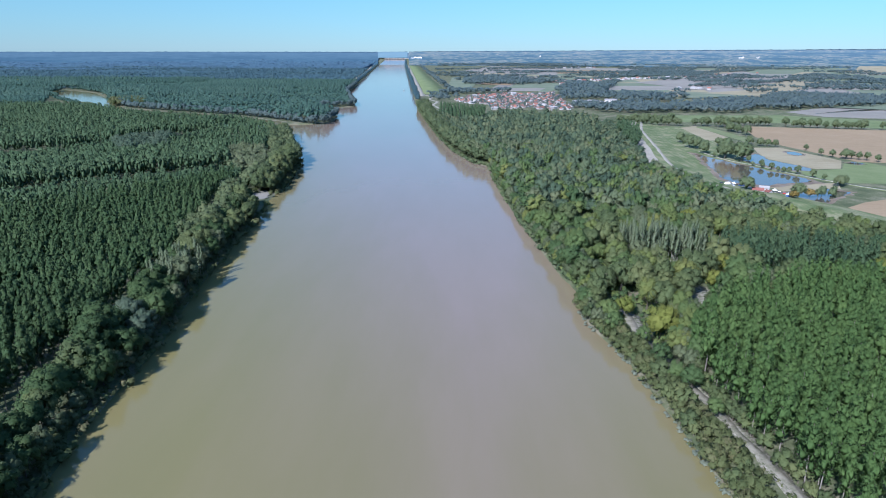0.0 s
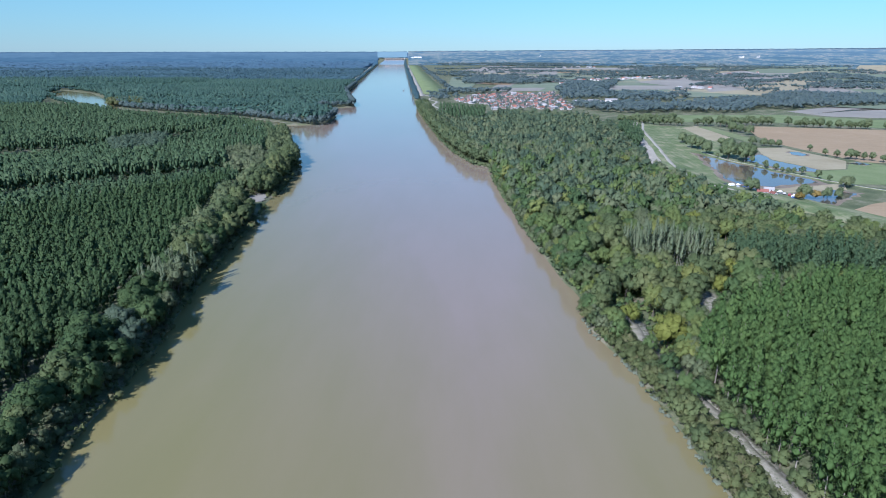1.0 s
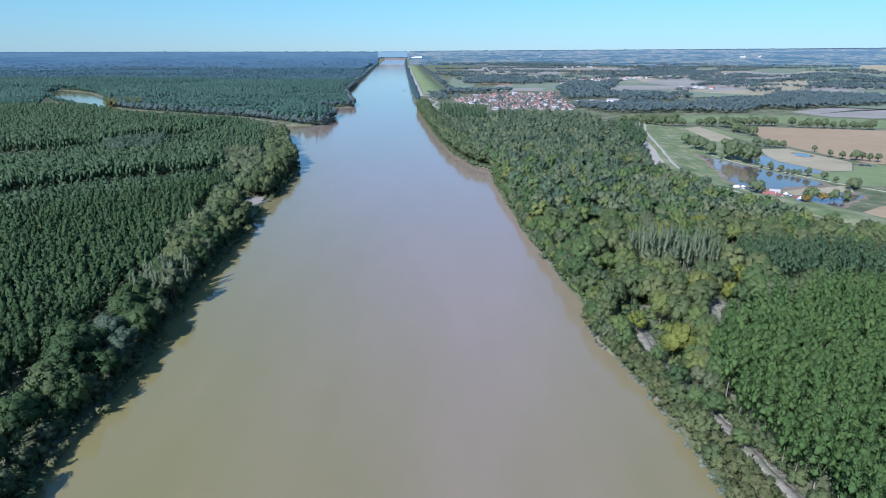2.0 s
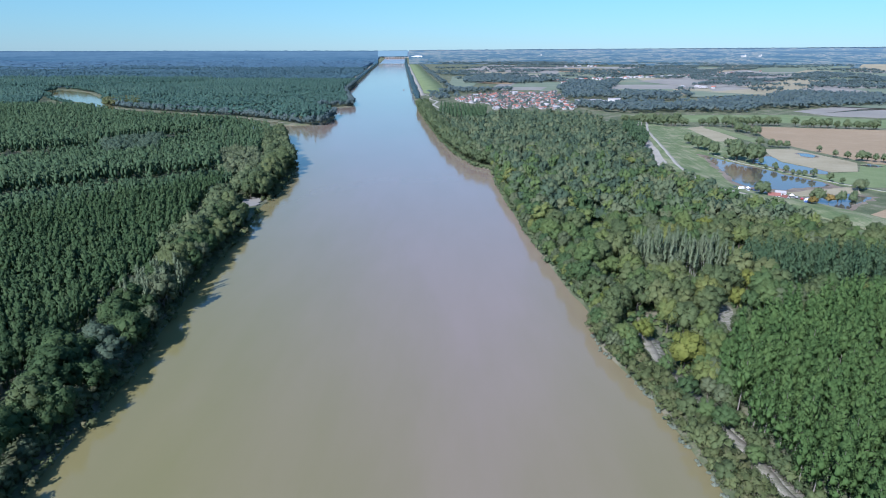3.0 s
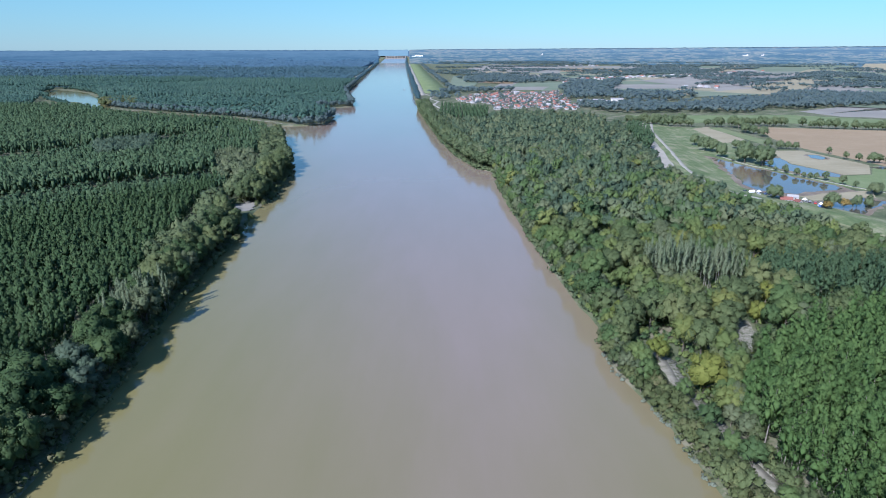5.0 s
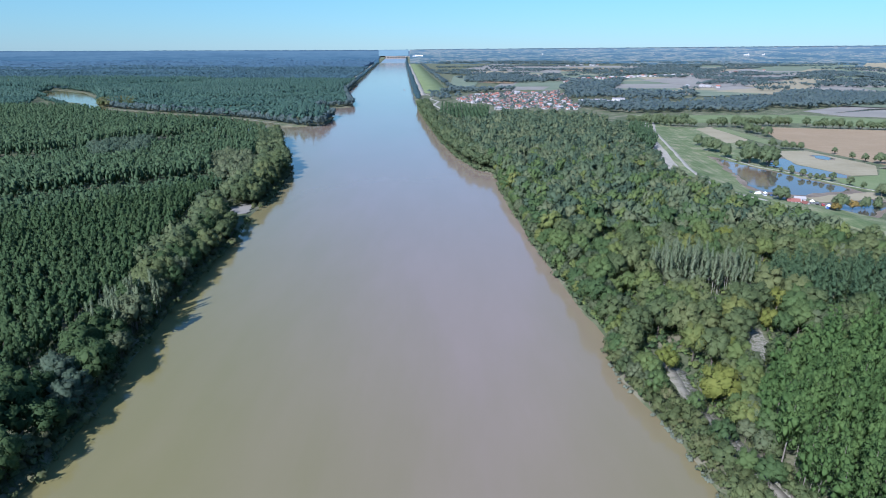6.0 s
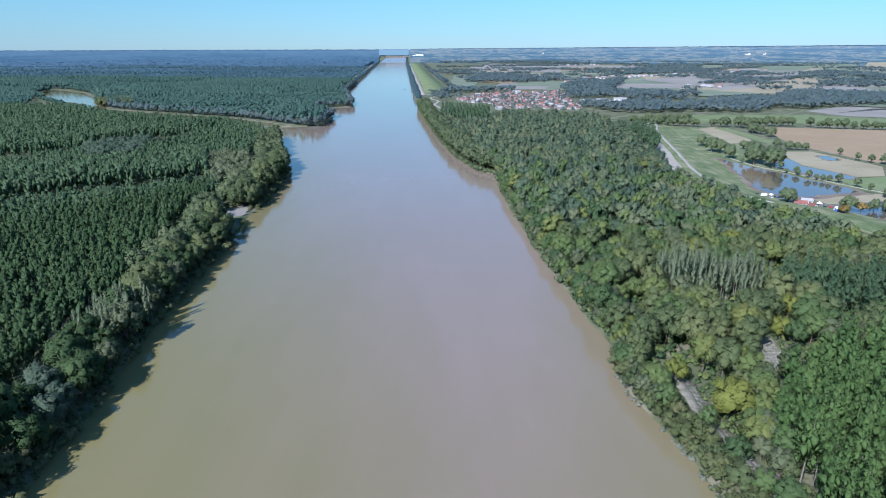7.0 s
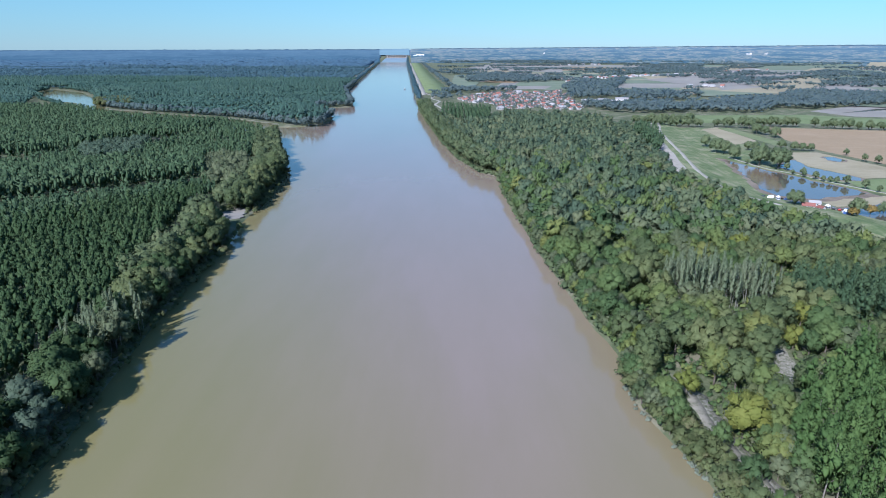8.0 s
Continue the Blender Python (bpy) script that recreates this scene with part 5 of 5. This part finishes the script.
def make_tent(w, h):
    root = thing("tent", "white canvas party tent with a pointed roof", "tent")
    bm = bmesh.new()
    bmesh.ops.create_cone(bm, segments=4, radius1=w * 0.72, radius2=0.05, depth=h * 0.5, cap_ends=True, matrix=Matrix.Translation((0, 0, h * 0.75)) @ Matrix.Rotation(math.pi / 4, 4, "Z"))
    part("canopy", bm, CANVAS, root)
    for sx in (-1, 1):
        for sy in (-1, 1):
            part("pole", box(sx * w * 0.48, sy * w * 0.48, h * 0.25, 0.12, 0.12, h * 0.5), METAL, root)
    return root


for px, py, w, h in ((243, 449, 2.6, 2.8), (224, 474, 2.4, 2.6)):
    make_tent(w, h).matrix_basis = pose(px, py, LAND, 0, 0, 25)


def make_car(paint, van=False):
    root = thing("van" if van else "car", "white van parked on the gravel yard" if van else "small car parked on the gravel yard", "van" if van else "car")
    l, w, h = (5.2, 2.0, 2.2) if van else (4.3, 1.8, 1.45)
    bm = box(0, 0, 0.32 + h * 0.22, l, w, h * 0.45, 0.12)
    body = part("body", bm, paint, root)
    bm = bmesh.new()
    bmesh.ops.create_cube(bm, size=1, matrix=Matrix.LocRotScale((-0.15 * (not van), 0, h * 0.78), None, (l * (0.9 if van else 0.55), w * 0.92, h * 0.42)))
    for v in bm.verts:
        if v.co.z > h * 0.78:
            v.co.x *= 0.9 if van else 0.78
            v.co.y *= 0.88
    part("cabin", bm, paint if van else GLASS, root)
    if not van:
        part("roof", box(-0.1, 0, h * 0.99, l * 0.40, w * 0.78, 0.06, 0.02), paint, root)
    for sx in (-0.31, 0.31):
        for sy in (-0.5, 0.5):
            bm = bmesh.new()
            bmesh.ops.create_cone(bm, segments=12, radius1=0.33, radius2=0.33, depth=0.22, cap_ends=True, matrix=Matrix.Translation((sx * l, sy * w * 0.94, 0.33)) @ Matrix.Rotation(math.pi / 2, 4, "X"))
            part("wheel", bm, RUBBER, root)
    return root


for i, (px, py, a) in enumerate(((219, 474, 30), (222, 470, 80), (228, 470, 10), (245, 446, 60), (247, 443, 62), (249, 440, 58), (246, 437, 60), (244, 430, 10), (216, 478, 40), (251, 437, 60))):
    make_car(PAINTS[i % 5], i in (0, 7)).matrix_basis = pose(px, py, LAND + 0.1, 0, 0, a)

# ---- trees of the open country ----
open_pop = [make_tree("field_tree", 400 + i, "full", 9, 6, LEAF_OPEN, BARK, "single leafy tree on the edge of the flooded fields", leaves=22, boughs=14, size=0.42) for i in range(3)]
open_wide = [make_tree("field_tree", 410 + i, "full", 12, 11, LEAF_OPEN, BARK, "broad leafy tree beside the ponds", leaves=24, boughs=20, size=0.48) for i in range(3)]
rust = make_tree("rusty_willow", 420, "broad", 9, 9, LEAF_RUST, BARK, "willow with rusty autumn leaves by the pond", leaves=16, boughs=16, size=0.6)
for px, py, s in ((266, 707, 1.05), (262, 668, 1.3), (266, 660, 1.2), (262, 629, 1.15), (274, 604, 1.6), (270, 598, 1.35), (279, 583, 1.65), (284, 590, 1.4), (300, 684, 0.8), (310, 690, 0.7), (338, 694, 0.85), (345, 682, 0.8), (352, 680, 0.75), (359, 678, 0.7),
                  (374, 862, 1.4), (380, 856, 1.35), (370, 818, 1.05), (367, 808, 1.1), (372, 798, 1.0), (372, 774, 1.15), (224, 453, 0.95), (251, 432, 0.95), (270, 436, 0.65), (275, 432, 0.6), (387, 599, 0.9), (303, 470, 0.8), (308, 474, 0.75)):
    place(open_wide, [px], [py], rng, s, s, group="trees round the ponds")
place([rust], [258, 244], [430, 425], rng, 0.7, 0.8, group="trees round the ponds")
for px, py, s in ((263, 606, 0.6), (282, 575, 0.9), (278, 558, 0.55), (284, 554, 0.85), (282, 548, 0.7), (285, 538, 0.85), (287, 531, 0.6), (290, 527, 0.65), (293, 524, 0.7), (298, 520, 0.95), (302, 504, 0.95), (305, 493, 0.7), (378, 652, 0.85), (374, 618, 0.95), (379, 607, 1.0),
                  (392, 598, 1.1), (397, 594, 1.0), (402, 590, 1.1), (407, 582, 0.9), (265, 432, 0.8), (285, 446, 0.7), (270, 462, 0.5)):
    place(open_pop, [px], [py], rng, s, s, group="trees round the ponds")
for (ax, ay), (bx, by), n in (((392, 884), (450, 874), 15), ((472, 866), (500, 852), 7), ((505, 852), (560, 838), 12), ((580, 835), (660, 815), 12), ((272, 884), (324, 872), 15), ((344, 874), (362, 868), 5), ((250, 905), (335, 925), 22)):
    t = np.linspace(0, 1, n)
    place(open_pop, ax + (bx - ax) * t + rng.normal(0, 1.5, n), ay + (by - ay) * t + rng.normal(0, 1.5, n), rng, 1.15, 1.75, group="hedgerow trees")

tiny_mix = [crown_arrays(np.random.default_rng(500 + i), broad_lobes(np.random.default_rng(510 + i), 12, 11, 1, 0.05), 4, 2.0) for i in range(5)]
# belts and copses as far woods
BELTS = [[(215, 1135), (279, 1035), (363, 1040), (471, 1075), (612, 1125), (744, 1178), (900, 1235), (1300, 1420), (1350, 1560), (960, 1400), (883, 1470), (823, 1520), (632, 1318), (510, 1246), (407, 1160), (300, 1170), (230, 1190)],
         [(238, 1330), (346, 1340), (420, 1600), (508, 1950), (366, 1960), (262, 1480)], [(345, 1320), (470, 1290), (536, 1470), (400, 1500)],
         [(53, 1940), (139, 1945), (296, 1960), (290, 2080), (189, 2500), (76, 2120)], [(-25, 1485), (54, 1490), (153, 1556), (165, 1640), (1, 1530)],
         [(749, 1585), (837, 1592), (840, 1612), (750, 1608)], [(918, 1662), (949, 1665), (950, 1680), (918, 1680)],
         [(697, 2550), (865, 2520), (1125, 2790), (1250, 3300), (1060, 3500), (850, 3000)],
         [(1250, 2205), (1470, 2355), (1422, 2075), (1500, 2100), (1700, 2600), (1651, 2880), (1400, 2600)],
         [(1789, 3825), (2410, 4103), (2300, 4250), (1800, 4000)], [(-45, 1300), (12, 1300), (12, 1400), (-20, 1480)], [(780, 1800), (900, 1790), (900, 1840), (790, 1840)]]
xs, ys = [], []
for i, poly in enumerate(BELTS):
    x, y = scatter(wavy(poly, 45.0, 14.0, 800 + i) if i not in (5, 6) else poly, 10.8 if i < 7 else 18.0, rng, 0.3)
    xs.append(x), ys.append(y)
# tall trees between the village gardens
x, y = scatter(VILLAGE, 10.5, rng, 0.35)
k = rng.uniform(size=len(x)) < 0.9
xs.append(x[k]), ys.append(y[k])
x, y = np.concatenate(xs), np.concatenate(ys)
s = rng.uniform(0.7, 1.35, len(x)) * np.where(inside(VILLAGE, x, y), 0.40, 1.0)
main = inside(BELTS[0], x, y)
woods("tree_belt", far_mix, x[main], y[main], np.full(main.sum(), LAND), s[main] * 0.92, rng, LEAF_BELT_HAZED, "long dark belt of trees before the village", w=s[main] * 1.15)
woods("tree_belt", tiny_mix, x[~main], y[~main], np.full((~main).sum(), LAND), s[~main], rng, LEAF_BELT_HAZED, "dark belts of trees between fields and village", w=s[~main] * 1.25)

# ---- far fields and tree lines of the plain ----
laid = []


def draped(corners, material, label):
    """A field that follows the climb of the far country."""
    over = 0.012 * len(laid)
    laid.append(material)
    n = 6
    q = np.array([onto_rim(*p) for p in corners], float)
    u, v = (g[..., None] for g in np.meshgrid(np.linspace(0, 1, n), np.linspace(0, 1, n)))
    p = (q[0] * (1 - u) + q[1] * u) * (1 - v) + (q[3] * (1 - u) + q[2] * u) * v
    z = rim(p[..., 0], p[..., 1]) + LAND + 0.1 + over + 2.2 * np.clip((np.hypot(p[..., 0], p[..., 1]) - 4200) / 100, 0, 3)
    ob = new("field", mesh_np("field", np.concatenate([p, z[..., None]], -1).reshape(-1, 3), grid_tris(n, n), [material], smooth=True))
    return tagged(ob, label, "field", kind="structure")


GREEN, TAN, PALE, BROWN = (CROP_HAZED, "green crop field in the far plain"), (SOIL_TAN, "tan stubble field in the far plain"), (SOIL_PALE, "pale bare field in the far plain"), (SOIL_BROWN, "brown tilled field in the far plain")
for i in range(120):
    az, d0 = math.radians(rng.uniform(-1, 44)), 1750 * math.exp(rng.uniform(0, 0.8))
    sx, sy, fw, fd = math.sin(az) * d0, math.cos(az) * d0, d0 * rng.uniform(0.06, 0.14), d0 * rng.uniform(0.05, 0.11)
    if sx - fw < bank_r(sy) + 190:
        continue
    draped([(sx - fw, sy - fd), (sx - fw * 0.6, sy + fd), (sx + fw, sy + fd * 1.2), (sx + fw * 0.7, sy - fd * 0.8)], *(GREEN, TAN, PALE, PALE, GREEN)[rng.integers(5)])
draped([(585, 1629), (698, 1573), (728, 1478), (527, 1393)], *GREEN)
draped([(626, 1567), (822, 1719), (1012, 1787), (728, 1478)], *TAN)
draped([(613, 2089), (924, 2467), (932, 1952), (681, 1707)], *PALE)
draped([(798, 1768), (1257, 2320), (1250, 2084), (934, 1729)], *TAN)
draped([(1171, 2042), (1286, 2054), (1206, 1753), (1014, 1720)], *PALE)
draped([(50, 3033), (293, 4143), (673, 3824), (462, 2681)], *PALE)
draped([(495, 2880), (645, 3488), (926, 3345), (766, 2851)], *BROWN)
draped([(104, 1933), (128, 2037), (206, 2010), (189, 1879)], *BROWN)
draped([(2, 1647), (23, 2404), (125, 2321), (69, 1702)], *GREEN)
draped([(1200, 3215), (1869, 4185), (1690, 3569), (1175, 2843)], *TAN)
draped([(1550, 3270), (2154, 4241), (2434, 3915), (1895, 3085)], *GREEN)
draped([(2088, 3355), (2788, 4366), (3199, 4408), (2286, 3205)], *TAN)
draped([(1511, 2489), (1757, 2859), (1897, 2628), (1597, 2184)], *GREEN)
draped([(1552, 2895), (1832, 3314), (1885, 3159), (1573, 2711)], *TAN)
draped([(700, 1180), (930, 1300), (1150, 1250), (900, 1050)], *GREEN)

lx, ly = [], []


def tree_line(ax, ay, bx, by, wide):
    """A hedge or narrow wood from one place to another."""
    (ax, ay), (bx, by) = onto_rim(ax, ay), onto_rim(bx, by)
    n = int(math.hypot(bx - ax, by - ay) / 11.0 * min(2.5, max(1.0, wide / 16.0)))
    t = rng.uniform(size=n)
    wave = 1 + 0.6 * np.sin(t * 9 + ax)
    lx.append(ax + (bx - ax) * t + rng.normal(0, 3, n))
    ly.append(ay + (by - ay) * t + rng.uniform(-0.5, 0.5, n) * wide * wave)


for seg in ((860, 1945, 1338, 2374, 30), (1213, 2116, 1171, 1701, 20), (1662, 2911, 1418, 2067, 40), (590, 2476, 829, 2614, 40), (25, 2563, 180, 2528, 40), (498, 2686, 718, 2716, 40), (1883, 4056, 2517, 4050, 90),
            (1096, 2968, 1594, 3364, 60), (756, 4098, 1247, 4062, 90), (275, 4250, 783, 4246, 110), (2926, 6203, 4269, 6288, 60), (1772, 5626, 2530, 5358, 60), (1865, 3081, 2022, 2961, 60), (334, 1245, 470, 1254, 20)):
    tree_line(*seg)
for seg in ((601, 1653, 626, 1655, 14), (-67, 2608, 121, 2695, 90), (2120, 6929, 3458, 7769, 60), (53, 5665, 1157, 6287, 70), (4282, 8048, 5075, 7482, 60), (193, 3618, 615, 3587, 60), (-150, 4600, 700, 4700, 120), (1500, 4700, 3400, 5200, 80),
            (700, 1840, 770, 1900, 16), (440, 2200, 620, 2330, 30), (950, 2560, 1300, 2760, 30), (1000, 1240, 1300, 1480, 60), (520, 1380, 590, 1640, 16)):
    tree_line(*seg)
for a, b in zip((1500, 1900, 2400, 3000), (1900, 2400, 3000, 4100)):
    tree_line(float(bank_r(a)) + 98, a, float(bank_r(b)) + 98, b, 16)
for _ in range(80):
    az, d0 = math.radians(rng.uniform(-3, 42)), 2000 * math.exp(rng.uniform(0, 0.95))
    if -3 < math.degrees(az):
        sx, sy = math.sin(az) * d0, math.cos(az) * d0
        tree_line(sx, sy, sx + rng.uniform(120, 380) * d0 / 3000, sy + rng.uniform(-120, 160), 30 + d0 / 90)
x, y = np.concatenate(lx), np.concatenate(ly)
k = (x > bank_r(y) + 60) & (np.hypot(x, y) < 4500) & clear_of(x, y, [VILLAGE]) & in_wedge(x, y, 250)
x, y = x[k], y[k]
woods("tree_lines", tiny_mix, x, y, rim(x, y) + LAND, rng.uniform(0.7, 1.3, len(x)), rng, LEAF_BELT_HAZED, "lines of trees along far fields", w=rng.uniform(1.2, 2.0, len(x)))

# ---- banks of the straight canal ----
for t0, t1, side in ((1300, 4700, 1),):
    yy = np.arange(t0, t1, 6.5)
    x = bank_r(yy) + 7 + rng.normal(0, 2.5, len(yy))
    woods("bank_trees", far_mix, x, yy, rim(x, yy) + 0.8, rng.uniform(0.6, 1.1, len(yy)), rng, LEAF_FAR_HAZED, "row of low trees on the canal bank")
cl = [(float(bank_r(q)) + 22, q) for q in (1420, 1661, 2200, 2888, 3600, 4250)]
strip("canal_dike", cl, 10.0, LAND + 0.5, GRAVEL, "pale gravelled dike along the straight canal", "dike", 0.5)
cm = [(float(bank_r(q)) + 57, q) for q in (1500, 1661, 2200, 2888, 3600, 4250)]
strip("meadow", cm, 58.0, LAND + 0.3, LUSH, "green meadow beside the canal dike", "meadow", 3.0)
strip("bank_path", [(-60, 1540), (-50, 1470), (-30, 1400), (-34, 1330), (-16, 1270), (-24, 1190), (-8, 1110), (-14, 1030)], 4.5, LAND + 0.2, GRAVEL, "pale winding track from the dike into the forest", "track", 0.4)


# ---- weir across the canal ----
def make_weir():
    cx, cy = -375.0, 4785.0
    z0 = float(rim(cx, cy))
    root = thing("weir", "low concrete weir with white gate houses across the canal", "weir", at=pose(cx, cy, z0, 0, 0, 4))
    part("deck", box(25, 0, 6.0, 210, 9, 1.8), CONCRETE, root)
    for i in range(8):
        part("pier", box(-70 + i * 20, 0, 3, 3.5, 12, 9), CONCRETE, root)
    hall = part("power_house", box(168, 0, 9, 56, 16, 16, 0.3), WHITE, root, "white power house")
    part("power_house", box(128, 2, 6.5, 18, 14, 10, 0.3), WHITE, root, "white gate house")
    for i in range(5):
        part("window", box(150 + i * 9, -8.1, 9, 4, 0.3, 6), GLASS, hall)
    return root


make_weir()
for px, py, wide in ((4050, 8900, 34), (4300, 8950, 18), (1350, 9300, 10)):
    qx, qy = onto_rim(px, py)
    silo = thing("grain_store", "white grain store on the far skyline", "building", at=pose(qx, qy, float(rim(qx, qy)) + 3, 0, 0, -math.degrees(math.atan2(qx, qy))))
    part("hall", box(0, 0, 4, wide, 14, 12), PLASTER, silo)
    part("tower", box(wide * 0.3, 3, 6, wide * 0.25, 8, 18), PLASTER, silo)
sheet("sand_spit", wavy([(-143, 421), (-137, 415), (-130, 417), (-124, 418), (-125, 432), (-127, 442), (-132, 446), (-136, 436), (-141, 430)], 2.0, 0.7, 71), LAND + 0.1, SOIL_PALE, "small pale sand bank beside an inlet", "sand")

place(scrubs, [-141, -136, -143, -123, -138], [415, 441, 431, 428, 440], rng, 0.5, 0.8, group="bushes round the sand bank")

# boat near the canal bank
boat = thing("boat", "small dark boat near the canal bank", "boat", at=pose(-108, 1640, 0.1, 0, 0, 6))
bm = bmesh.new()
bmesh.ops.create_cube(bm, size=1, matrix=Matrix.LocRotScale((0, 0, 0.5), None, (3.2, 12, 1.6)))
for v in bm.verts:
    if v.co.z < 0.5:
        v.co.x *= 0.6
    if v.co.y > 0:
        v.co.x *= 0.25
part("hull", bm, PAINTS[3], boat)
part("cabin", box(0, -2, 1.8, 2.0, 3, 1.2, 0.15), PAINTS[1], boat)

for o in templates + open_pop + open_wide + [rust]:
    drop_template(o)
